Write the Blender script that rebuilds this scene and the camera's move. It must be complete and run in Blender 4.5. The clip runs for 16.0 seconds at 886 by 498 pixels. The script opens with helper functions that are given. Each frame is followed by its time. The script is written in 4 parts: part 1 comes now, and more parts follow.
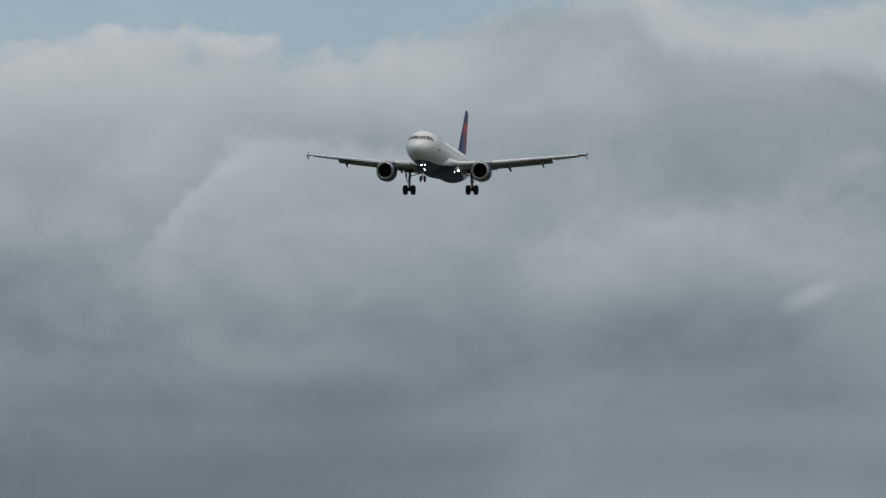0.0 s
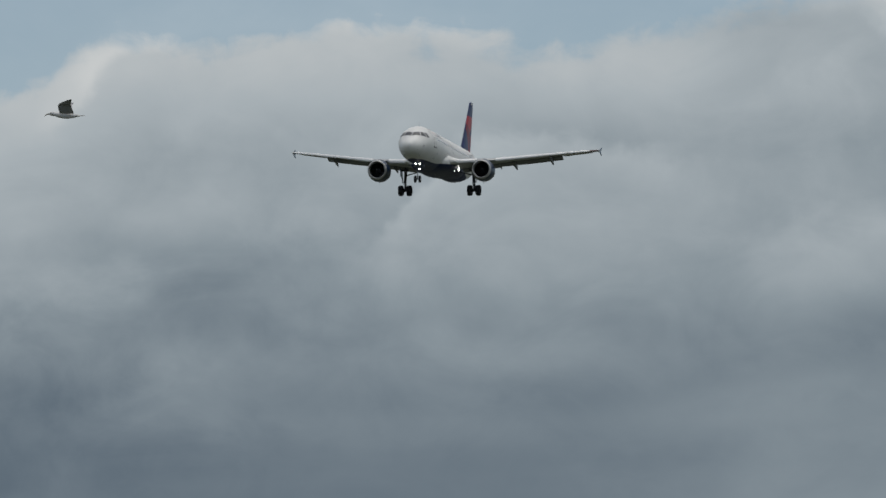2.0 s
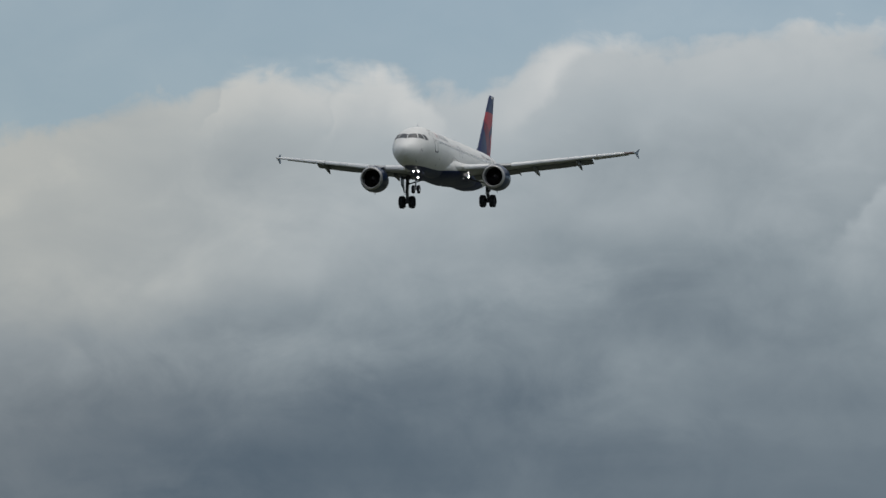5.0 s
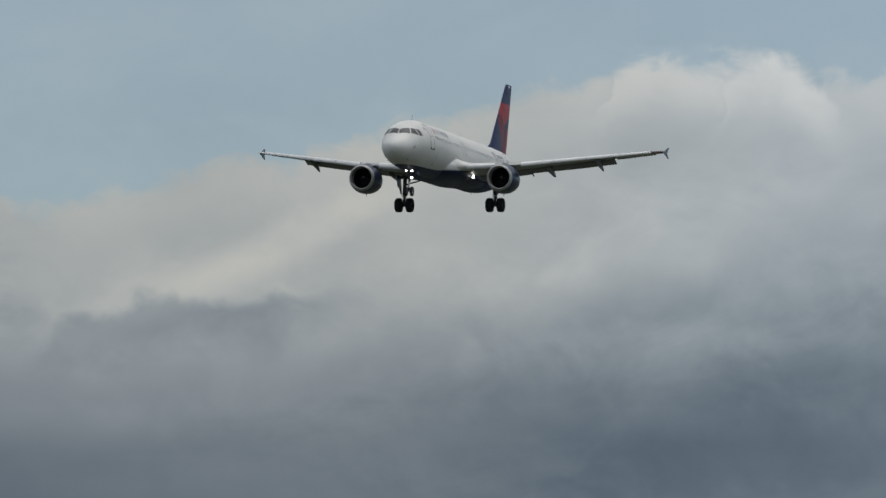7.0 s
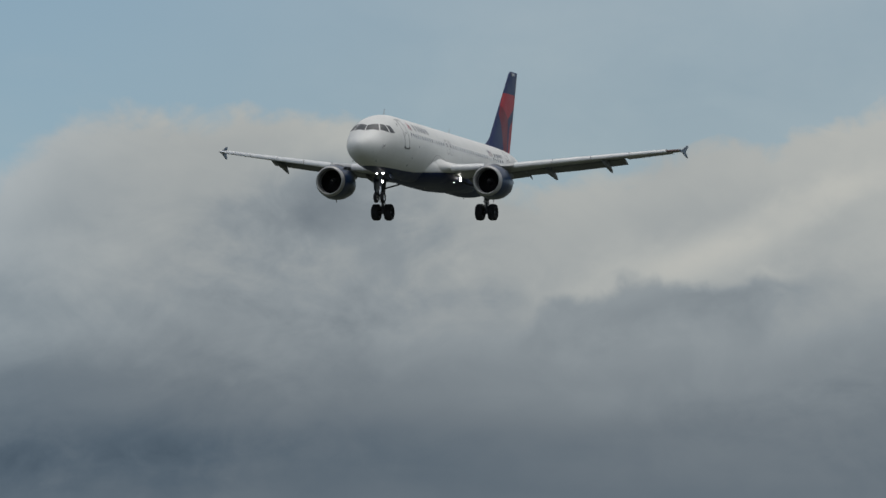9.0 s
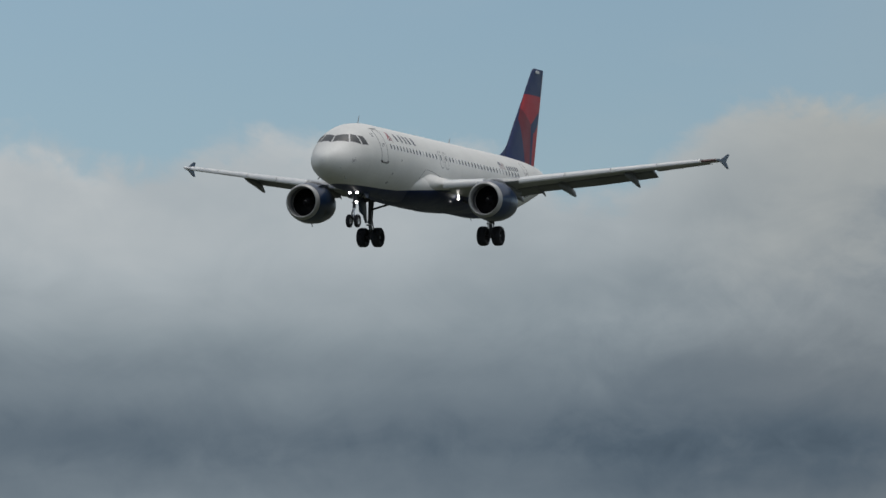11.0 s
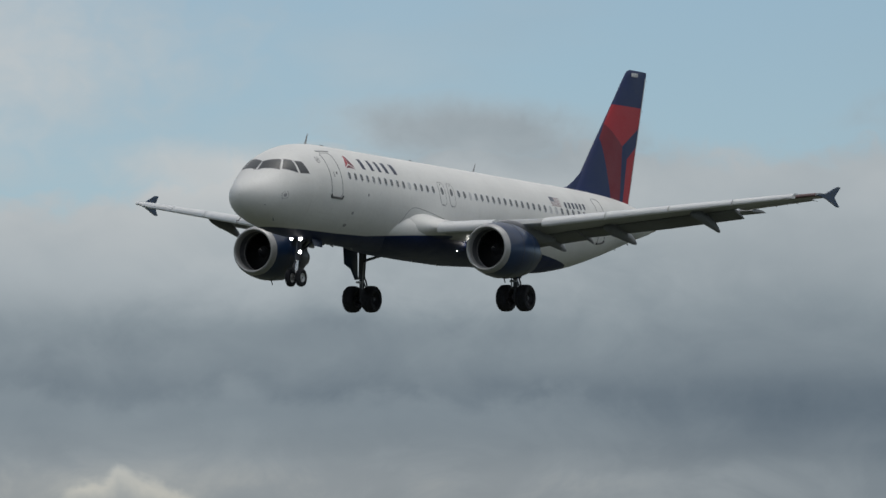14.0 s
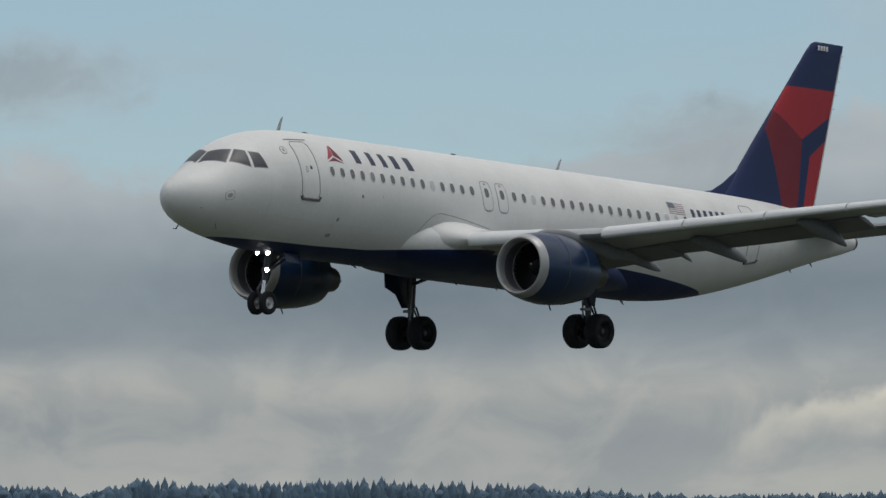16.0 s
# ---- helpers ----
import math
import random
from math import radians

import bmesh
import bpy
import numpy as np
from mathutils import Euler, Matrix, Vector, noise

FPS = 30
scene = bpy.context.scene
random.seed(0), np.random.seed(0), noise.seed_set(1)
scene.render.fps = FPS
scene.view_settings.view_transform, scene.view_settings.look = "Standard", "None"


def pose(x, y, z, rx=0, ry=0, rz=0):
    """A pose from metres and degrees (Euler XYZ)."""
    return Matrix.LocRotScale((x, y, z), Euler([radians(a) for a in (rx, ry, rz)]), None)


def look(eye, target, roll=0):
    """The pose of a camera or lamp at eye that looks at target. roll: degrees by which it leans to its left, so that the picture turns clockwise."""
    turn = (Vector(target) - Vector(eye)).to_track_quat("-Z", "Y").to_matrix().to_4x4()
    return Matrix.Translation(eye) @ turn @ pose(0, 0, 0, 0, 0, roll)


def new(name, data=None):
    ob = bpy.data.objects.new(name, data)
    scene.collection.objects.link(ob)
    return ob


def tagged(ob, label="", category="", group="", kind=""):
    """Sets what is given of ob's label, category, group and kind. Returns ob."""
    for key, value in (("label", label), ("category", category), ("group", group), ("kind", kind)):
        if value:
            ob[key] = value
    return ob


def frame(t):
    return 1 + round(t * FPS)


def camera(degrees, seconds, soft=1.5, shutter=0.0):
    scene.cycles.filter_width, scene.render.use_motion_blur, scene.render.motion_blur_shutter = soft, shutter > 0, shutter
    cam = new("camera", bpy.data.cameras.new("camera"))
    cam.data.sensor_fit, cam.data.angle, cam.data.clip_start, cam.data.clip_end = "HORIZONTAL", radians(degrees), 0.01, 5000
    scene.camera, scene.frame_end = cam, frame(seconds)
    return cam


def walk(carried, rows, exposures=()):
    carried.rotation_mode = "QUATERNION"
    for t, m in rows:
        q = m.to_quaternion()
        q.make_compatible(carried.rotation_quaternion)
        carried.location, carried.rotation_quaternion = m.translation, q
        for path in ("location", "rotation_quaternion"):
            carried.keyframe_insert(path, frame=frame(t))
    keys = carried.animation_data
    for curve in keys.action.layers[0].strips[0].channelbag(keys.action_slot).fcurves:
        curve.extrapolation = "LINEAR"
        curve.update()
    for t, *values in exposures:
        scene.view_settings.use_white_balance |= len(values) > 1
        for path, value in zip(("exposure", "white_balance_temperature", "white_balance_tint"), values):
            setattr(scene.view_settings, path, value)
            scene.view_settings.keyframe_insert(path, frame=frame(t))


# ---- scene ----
# The lens, and the panning camera on its stand beside the approach
cam = camera(4.4064, 16.0, soft=1.5)
EYE = (0.0, 0.0, 1.7)


def heading(azimuth, elevation):
    """The way from the eye at these degrees: azimuth to the left of north (+y), elevation over the horizon."""
    a, e = radians(azimuth), radians(elevation)
    return Vector((-math.sin(a) * math.cos(e), math.cos(a) * math.cos(e), math.sin(e)))


# seconds, azimuth, elevation, lean
CAMERA_ROWS = [
    (0, 9.6926, 2.1912, 0.268),
    (0.5, 9.9345, 2.185, 0.174),
    (1, 10.2158, 2.181, 0.025),
    (1.5, 10.5182, 2.1763, 0.026),
    (2, 10.8409, 2.1738, 0.036),
    (2.5, 11.1628, 2.1778, 0.045),
    (3, 11.5147, 2.1735, -0.078),
    (3.5, 11.8917, 2.1729, -0.308),
    (4, 12.2911, 2.1698, -0.411),
    (4.5, 12.7043, 2.1679, -0.318),
    (5, 13.1387, 2.1681, -0.126),
    (5.5, 13.5933, 2.161, -0.019),
    (6, 14.0728, 2.1488, 0.096),
    (6.5, 14.5758, 2.133, 0.199),
    (7, 15.1013, 2.1151, 0.268),
    (7.5, 15.6487, 2.0965, 0.282),
    (8, 16.2038, 2.0743, 0.241),
    (8.5, 16.8123, 2.0587, 0.358),
    (9, 17.506, 2.0441, 0.297),
    (9.5, 18.2406, 2.0291, 0.241),
    (10, 19.0258, 2.0198, 0.156),
    (10.5, 19.8714, 2.0111, 0.072),
    (11, 20.7888, 1.9977, 0.022),
    (11.5, 21.7912, 1.9743, 0.035),
    (12, 22.8818, 1.9548, 0.147),
    (12.5, 24.0603, 1.9262, 0.223),
    (13, 25.3606, 1.8937, 0.152),
    (13.5, 26.932, 1.8605, 0.122),
    (14, 28.7667, 1.8193, 0.183),
    (14.5, 30.7692, 1.7549, 0.186),
    (15, 33.0611, 1.6464, 0.091),
    (15.5, 35.7263, 1.4968, 0.082),
    (16, 38.5791, 1.2928, 0.023),
]
walk(cam, [(t, look(EYE, Vector(EYE) + 100 * heading(az, el), -lean)) for t, az, el, lean in CAMERA_ROWS])

# seconds, nose of the airliner in metres, its bank, pitch and heading in degrees
FLIGHT_ROWS = [
    (0, -232.394, 1342.16, 66.38, -0.793, -3.756, -89.918),
    (0.5, -233.203, 1309.78, 64.876, -0.515, -3.634, -89.948),
    (1, -234.105, 1277.28, 63.337, -0.074, -3.484, -89.993),
    (1.5, -234.953, 1244.72, 61.814, -0.077, -3.412, -89.992),
    (2, -235.816, 1212.1, 60.279, -0.105, -3.348, -89.99),
    (2.5, -236.685, 1179.4, 58.732, -0.133, -3.285, -89.987),
    (3, -237.617, 1146.65, 57.144, 0.230, -3.145, -90.022),
    (3.5, -238.577, 1113.84, 55.523, 0.905, -2.935, -90.083),
    (4, -239.424, 1081.01, 53.919, 1.205, -2.798, -90.108),
    (4.5, -240.117, 1048.18, 52.339, 0.930, -2.788, -90.083),
    (5, -240.705, 1015.33, 50.766, 0.369, -2.85, -90.033),
    (5.5, -241.275, 982.465, 49.165, 0.053, -2.862, -90.005),
    (6, -241.77, 949.586, 47.556, -0.288, -2.886, -89.975),
    (6.5, -242.195, 916.699, 45.934, -0.590, -2.907, -89.949),
    (7, -242.556, 883.803, 44.298, -0.793, -2.909, -89.932),
    (7.5, -242.859, 850.899, 42.644, -0.836, -2.873, -89.93),
    (8, -243.101, 817.985, 40.971, -0.722, -2.795, -89.941),
    (8.5, -243.198, 785.087, 39.329, -1.060, -2.853, -89.913),
    (9, -243.29, 752.164, 37.616, -0.879, -2.763, -89.929),
    (9.5, -243.303, 719.237, 35.895, -0.716, -2.68, -89.944),
    (10, -243.256, 686.297, 34.154, -0.472, -2.57, -89.964),
    (10.5, -243.142, 653.345, 32.401, -0.235, -2.462, -89.984),
    (11, -242.963, 620.38, 30.644, -0.092, -2.39, -89.995),
    (11.5, -242.723, 587.397, 28.899, -0.129, -2.396, -89.992),
    (12, -242.432, 554.391, 27.182, -0.436, -2.532, -89.968),
    (12.5, -242.138, 521.344, 25.446, -0.641, -2.655, -89.951),
    (13, -241.876, 488.238, 23.632, -0.441, -2.622, -89.967),
    (13.5, -241.621, 455.08, 21.813, -0.356, -2.666, -89.973),
    (14, -241.388, 421.863, 20.018, -0.512, -2.877, -89.959),
    (14.5, -241.219, 388.565, 18.185, -0.511, -3.06, -89.958),
    (15, -241.135, 355.176, 16.293, -0.259, -3.152, -89.98),
    (15.5, -241.141, 321.694, 14.42, -0.214, -3.464, -89.982),
    (16, -241.276, 288.102, 12.512, -0.054, -3.809, -89.995),
]

# ---- light ----
SUN_AZ, SUN_EL = -40.0, 76.0   # left of north, over the horizon
world = bpy.data.worlds.new("sky")
scene.world = world
world.use_nodes = True
wt = world.node_tree
wt.nodes.clear()


def sock(tree, target, value):
    if isinstance(value, bpy.types.NodeSocket):
        tree.links.new(value, target)
    else:
        target.default_value = value


def maths(tree, op, a, b=0.0, c=0.0, clamp=False):
    n = tree.nodes.new("ShaderNodeMath")
    n.operation, n.use_clamp = op, clamp
    for k, v in enumerate((a, b, c)):
        sock(tree, n.inputs[k], v)
    return n.outputs[0]


def smooth(tree, value, low, high, out_low=0.0, out_high=1.0):
    n = tree.nodes.new("ShaderNodeMapRange")
    n.interpolation_type = "SMOOTHSTEP"
    for k, v in enumerate((value, low, high, out_low, out_high)):
        sock(tree, n.inputs[k], v)
    return n.outputs[0]


def noise_of(tree, vector, scale, detail=5.0, rough=0.55, distortion=0.0):
    n = tree.nodes.new("ShaderNodeTexNoise")
    sock(tree, n.inputs["Vector"], vector)
    n.inputs["Scale"].default_value, n.inputs["Detail"].default_value = scale, detail
    n.inputs["Roughness"].default_value, n.inputs["Distortion"].default_value = rough, distortion
    return n.outputs["Fac"]


def ramp(tree, value, stops, mode="EASE"):
    n = tree.nodes.new("ShaderNodeValToRGB")
    n.color_ramp.interpolation = mode
    sock(tree, n.inputs[0], value)
    e = n.color_ramp.elements
    while len(e) < len(stops):
        e.new(0.5)
    for k, (p, c) in enumerate(stops):
        e[k].position = p
        e[k].color = (c, c, c, 1) if isinstance(c, (int, float)) else (*c, 1)
    return n.outputs[0]


def mixed(tree, fac, a, b):
    n = tree.nodes.new("ShaderNodeMix")
    n.data_type = "RGBA"
    for k, v in ((0, fac), (6, a), (7, b)):
        sock(tree, n.inputs[k], v if not isinstance(v, tuple) else (*v, 1))
    return n.outputs[2]


def stretched(tree, vector, scale, shift=(0, 0, 0)):
    n = tree.nodes.new("ShaderNodeMapping")
    tree.links.new(vector, n.inputs[0])
    n.inputs["Scale"].default_value, n.inputs["Location"].default_value = scale, shift
    return n.outputs[0]


def height_line(t, az, points):
    """Height in degrees, by azimuth, of a line through (azimuth, height) points, and how far inside its ends az lies."""
    points = sorted(points)
    a0, a1 = points[0][0], points[-1][0]
    along = maths(t, "MULTIPLY_ADD", az, 1 / (a1 - a0), -a0 / (a1 - a0))
    line = ramp(t, along, [((a - a0) / (a1 - a0), v / 5) for a, v in points], "LINEAR")
    return maths(t, "MULTIPLY", line, 5.0), a0, a1


def cloudy_sky(t):
    way = t.nodes.new("ShaderNodeTexCoord").outputs["Generated"]
    sep = t.nodes.new("ShaderNodeSeparateXYZ")
    t.links.new(way, sep.inputs[0])
    x, y, z = sep.outputs
    az = maths(t, "MULTIPLY", maths(t, "ARCTAN2", maths(t, "MULTIPLY", x, -1.0), y), 57.29578)
    el = maths(t, "MULTIPLY", maths(t, "ARCSINE", z), 57.29578)
    flat = stretched(t, way, (1, 1, 1.7))
    big = noise_of(t, stretched(t, way, (1, 1, 1.9), (1, 4, 6)), 24.0, 4.0, 0.48, 0.35)
    mid = noise_of(t, stretched(t, way, (1, 1, 1.6), (3, 1, 2)), 90.0, 6.0, 0.55, 0.6)
    fine = noise_of(t, stretched(t, way, (1, 1, 1.2), (7, 5, 1)), 300.0, 5.0, 0.55, 0.4)
    # eddies that fray the outline of every billow
    eddy = t.nodes.new("ShaderNodeTexNoise")
    t.links.new(way, eddy.inputs["Vector"])
    eddy.inputs["Scale"].default_value, eddy.inputs["Detail"].default_value, eddy.inputs["Roughness"].default_value = 125.0, 4.0, 0.52
    curl = t.nodes.new("ShaderNodeSeparateColor")
    t.links.new(eddy.outputs["Color"], curl.inputs[0])
    frayed_az = maths(t, "ADD", az, maths(t, "MULTIPLY_ADD", curl.outputs[0], 0.55, -0.275))
    frayed_el = maths(t, "ADD", el, maths(t, "MULTIPLY_ADD", curl.outputs[1], 0.36, -0.18))
    lumps = maths(t, "ADD", maths(t, "MULTIPLY_ADD", mid, 0.36, -0.18), maths(t, "MULTIPLY_ADD", fine, 0.26, -0.13))
    # the cumulus bank, stretch by stretch
    depth = None
    for points in BANKS:
        tops, a0, a1 = height_line(t, az, points)
        inside_it = maths(t, "MULTIPLY", maths(t, "GREATER_THAN", az, a0), maths(t, "LESS_THAN", az, a1))
        d = maths(t, "SUBTRACT", maths(t, "MULTIPLY_ADD", inside_it, 9.0, -9.0), maths(t, "SUBTRACT", el, tops))
        depth = d if depth is None else maths(t, "MAXIMUM", depth, d)
    depth = maths(t, "ADD", depth, lumps)
    bank = smooth(t, depth, -0.08, 0.12)
    # broken overcast over the rest of the sky
    broad = noise_of(t, flat, 3.2, 5.0, 0.5)
    high = maths(t, "MULTIPLY", smooth(t, broad, 0.34, 0.52), smooth(t, el, 4.0, 12.0))
    # thin veils under the blue
    veil = maths(t, "MULTIPLY", smooth(t, noise_of(t, stretched(t, way, (1, 1, 3.2), (2, 9, 4)), 34.0, 5.0, 0.5), 0.46, 0.74), 0.30)
    clear = maths(t, "MULTIPLY", smooth(t, az, 18.0, 20.5), smooth(t, az, 29.5, 27.0))
    veil = maths(t, "MAXIMUM", maths(t, "MULTIPLY", veil, maths(t, "MULTIPLY_ADD", clear, -0.8, 1.0)), smooth(t, az, 20.0, 16.5, 0.0, 0.32))
    cover = maths(t, "MAXIMUM", maths(t, "MAXIMUM", bank, high), veil)
    # brightness of the cloud, by height and lumps
    tone = ramp(t, maths(t, "DIVIDE", el, 6.0, clamp=True), [(v / 6, c) for v, c in TONES])
    tone = maths(t, "ADD", tone, smooth(t, el, 6.0, 70.0, 0.0, 0.42))
    west = smooth(t, az, 24.5, 29.0)
    sides = maths(t, "ADD", maths(t, "MULTIPLY", west, maths(t, "MULTIPLY", smooth(t, el, 0.4, 0.75), smooth(t, el, 2.1, 1.7))), maths(t, "MULTIPLY", smooth(t, az, 11.0, 8.5), smooth(t, el, 1.7, 1.2)))
    tone = maths(t, "MULTIPLY_ADD", sides, 0.07, tone)
    tone = maths(t, "MULTIPLY_ADD", maths(t, "MULTIPLY", smooth(t, az, 13.0, 11.0), maths(t, "MULTIPLY", smooth(t, el, 1.2, 1.7), smooth(t, el, 3.1, 2.7))), -0.055, tone)
    low = maths(t, "MULTIPLY", west, smooth(t, el, 1.05, 0.55))
    tone = maths(t, "ADD", tone, maths(t, "MULTIPLY", low, maths(t, "MULTIPLY_ADD", smooth(t, mid, 0.40, 0.62), 0.04, 0.05)))
    tone = maths(t, "ADD", tone, maths(t, "MULTIPLY", maths(t, "MULTIPLY_ADD", big, 0.24, -0.12), smooth(t, el, 1.1, 2.0, 0.35, 1.0)))
    tone = maths(t, "ADD", tone, maths(t, "MULTIPLY", maths(t, "MULTIPLY_ADD", mid, 0.125, -0.0625), smooth(t, el, 0.9, 1.8, 0.5, 1.0)))
    tone = maths(t, "ADD", tone, maths(t, "MULTIPLY", maths(t, "MULTIPLY_ADD", fine, 0.032, -0.016), smooth(t, el, 0.9, 1.8, 0.4, 1.0)))
    rim = maths(t, "MULTIPLY", smooth(t, depth, 0.50, 0.05), smooth(t, az, 11.0, 12.3, 0.022, 0.05))
    tone = maths(t, "ADD", tone, rim)
    streak = noise_of(t, stretched(t, way, (1, 1, 7.0), (5, 2, 8)), 12.0, 4.0, 0.5)
    tone = maths(t, "ADD", tone, maths(t, "MULTIPLY", smooth(t, el, 1.5, 0.9), maths(t, "MULTIPLY_ADD", streak, 0.16, -0.08)))
    # billows one before the other: each is lit under its own top and stands against the shade behind it
    for light, reach, soft, behind, back, points in FIRST_BILLOWS + TOWER_BILLOWS + DARK_BILLOWS + LEVEL_BILLOWS:
        tops, a0, a1 = height_line(t, frayed_az, points)
        d = maths(t, "SUBTRACT", maths(t, "MULTIPLY_ADD", lumps, 0.4, tops), frayed_el)
        ends = min(0.6, (a1 - a0) * 0.28)
        within = maths(t, "MULTIPLY", smooth(t, az, a0, a0 + ends), smooth(t, az, a1, a1 - ends))
        soft *= 1.6
        face = maths(t, "MULTIPLY", smooth(t, d, -soft, soft), smooth(t, d, reach, 0.0, 0.0, light))
        shade = maths(t, "MULTIPLY", smooth(t, d, soft, -soft), smooth(t, d, -back, 0.0, 0.0, behind))
        tone = maths(t, "MULTIPLY_ADD", maths(t, "ADD", face, shade), within, tone)
    # single clouds and wisps
    ragged = maths(t, "ADD", maths(t, "MULTIPLY_ADD", mid, 2.2, -1.1), maths(t, "MULTIPLY_ADD", fine, 1.6, -0.8))
    for a, e, w, h, light, solid, slope in HIGH_PUFFS + MID_PUFFS + LOW_PUFFS:
        da = maths(t, "MULTIPLY_ADD", az, 1 / w, -a / w)
        de = maths(t, "MULTIPLY_ADD", maths(t, "MULTIPLY_ADD", az, -slope, el), 1 / h, (slope * a - e) / h)
        far = maths(t, "SQRT", maths(t, "MULTIPLY_ADD", da, da, maths(t, "MULTIPLY", de, de)))
        puff = smooth(t, maths(t, "MULTIPLY_ADD", ragged, 0.35 if w > 1 or solid > 0.8 else 0.55, far), 1.35, 0.25)
        tone = maths(t, "MULTIPLY_ADD", puff, light, tone)
        if solid:
            cover = maths(t, "MAXIMUM", cover, maths(t, "MULTIPLY", puff, solid))
    cloud = ramp(t, tone, [(0.0, (0.035, 0.058, 0.085)), (0.10, (0.088, 0.122, 0.158)), (0.20, (0.156, 0.195, 0.230)), (0.30, (0.250, 0.296, 0.328)),
                           (0.42, (0.388, 0.433, 0.460)), (0.55, (0.565, 0.585, 0.588)), (0.95, (1.0, 1.0, 1.0))], "LINEAR")
    warm = ramp(t, tone, [(0.0, (0.035, 0.058, 0.083)), (0.10, (0.09, 0.122, 0.155)), (0.20, (0.168, 0.195, 0.218)), (0.30, (0.266, 0.295, 0.313)), (0.42, (0.425, 0.433, 0.408)), (0.55, (0.615, 0.588, 0.51)), (0.95, (1.0, 0.97, 0.9))], "LINEAR")
    hazy = maths(t, "MULTIPLY", maths(t, "MULTIPLY", smooth(t, az, 13.0, 15.5), smooth(t, az, 20.2, 18.6)), 0.75)
    cloud = mixed(t, maths(t, "MAXIMUM", low, hazy), cloud, warm)
    sky = t.nodes.new("ShaderNodeTexSky")
    sky.sky_type, sky.sun_disc = "NISHITA", False
    sky.sun_elevation, sky.sun_rotation = radians(SUN_EL), radians(-SUN_AZ)
    sky.air_density, sky.dust_density, sky.ozone_density = 1.0, 0.0, 5.0
    blue = t.nodes.new("ShaderNodeBackground")
    lifted = t.nodes.new("ShaderNodeVectorMath")   # the clear air over the cloud bank shows the deeper blue of higher sky
    lifted.operation = "ADD"
    t.links.new(way, lifted.inputs[0])
    lifted.inputs[1].default_value = (0, 0, 0.036)
    t.links.new(lifted.outputs[0], sky.inputs[0])
    t.links.new(sky.outputs[0], blue.inputs[0])
    t.links.new(smooth(t, az, 17.0, 30.0, SKY_STRENGTH * 0.85, SKY_STRENGTH * 1.07), blue.inputs[1])
    grey = t.nodes.new("ShaderNodeBackground")
    t.links.new(cloud, grey.inputs[0])
    grey.inputs[1].default_value = 1.0
    both = t.nodes.new("ShaderNodeMixShader")
    t.links.new(cover, both.inputs[0])
    t.links.new(blue.outputs[0], both.inputs[1])
    t.links.new(grey.outputs[0], both.inputs[2])
    out = t.nodes.new("ShaderNodeOutputWorld")
    t.links.new(both.outputs[0], out.inputs[0])


SKY_STRENGTH = 0.079
# azimuth and height of the tops of the cumulus, in degrees
BANK_OVER_FIELD = [(0, 3.4), (7.6, 3.45), (8, 3.4), (8.35, 3.38), (8.55, 3.5), (9.2, 3.48), (9.56, 3.33), (10.06, 3.25), (10.2, 3.21), (10.42, 3.2), (10.7, 3.25), (11, 3.3), (11.4, 3.3), (11.7, 3.28), (12.02, 3.23), (12.5, 3.24), (12.68, 3.19), (12.8, 3.02), (13, 2.99)]
BANK_TOWERS = [(13, 2.99), (13.23, 2.99), (13.36, 3.08), (13.6, 3.11), (13.78, 3.07), (13.93, 3.1), (14.13, 3.09), (14.3, 3), (14.4, 2.92), (14.65, 2.93), (14.92, 2.84), (15.1, 2.8), (15.4, 2.7), (15.8, 2.58), (16.1, 2.6), (16.45, 2.52), (16.7, 2.44), (17, 2.38), (17.25, 2.38)]
BANK_DARK_HEAD = [(17.25, 2.38), (17.42, 2.44), (17.5, 2.52), (17.62, 2.64), (17.8, 2.7), (18.17, 2.75), (18.5, 2.79), (18.65, 2.73), (19.1, 2.77), (19.43, 2.69), (19.68, 2.47), (19.9, 2.28), (20.2, 2.27), (20.4, 2.4), (20.6, 2.51), (20.9, 2.54), (21.2, 2.5), (21.66, 2.57), (22, 2.5)]
BANK_LEVEL = [(22, 2.5), (22.4, 2.4), (22.6, 2.44), (22.8, 2.53), (22.95, 2.54), (23.12, 2.45), (23.3, 2.38), (24, 2.34), (25, 2.33), (25.7, 2.36), (27.5, 2.28), (28, 2.38), (28.7, 2.38), (29.4, 2.3), (29.9, 2.28), (30.3, 2.12), (31.5, 1.98)]
BANK_WEST = [(31.5, 1.98), (32.3, 2.03), (33, 1.87), (34, 1.85), (35, 1.95), (36.5, 2), (37.2, 1.95), (38.5, 1.65), (39.5, 1.62), (40.3, 1.7), (41, 1.8), (42, 1.9), (50, 2.4), (60, 3)]
BANKS = (BANK_OVER_FIELD, BANK_TOWERS, BANK_DARK_HEAD, BANK_LEVEL, BANK_WEST)
# height and brightness of the cloud
TONES = [(0, 0.30), (0.6, 0.245), (0.85, 0.185), (1.1, 0.175), (1.35, 0.222), (1.7, 0.315), (2.1, 0.378), (3.0, 0.402), (6.0, 0.44)]
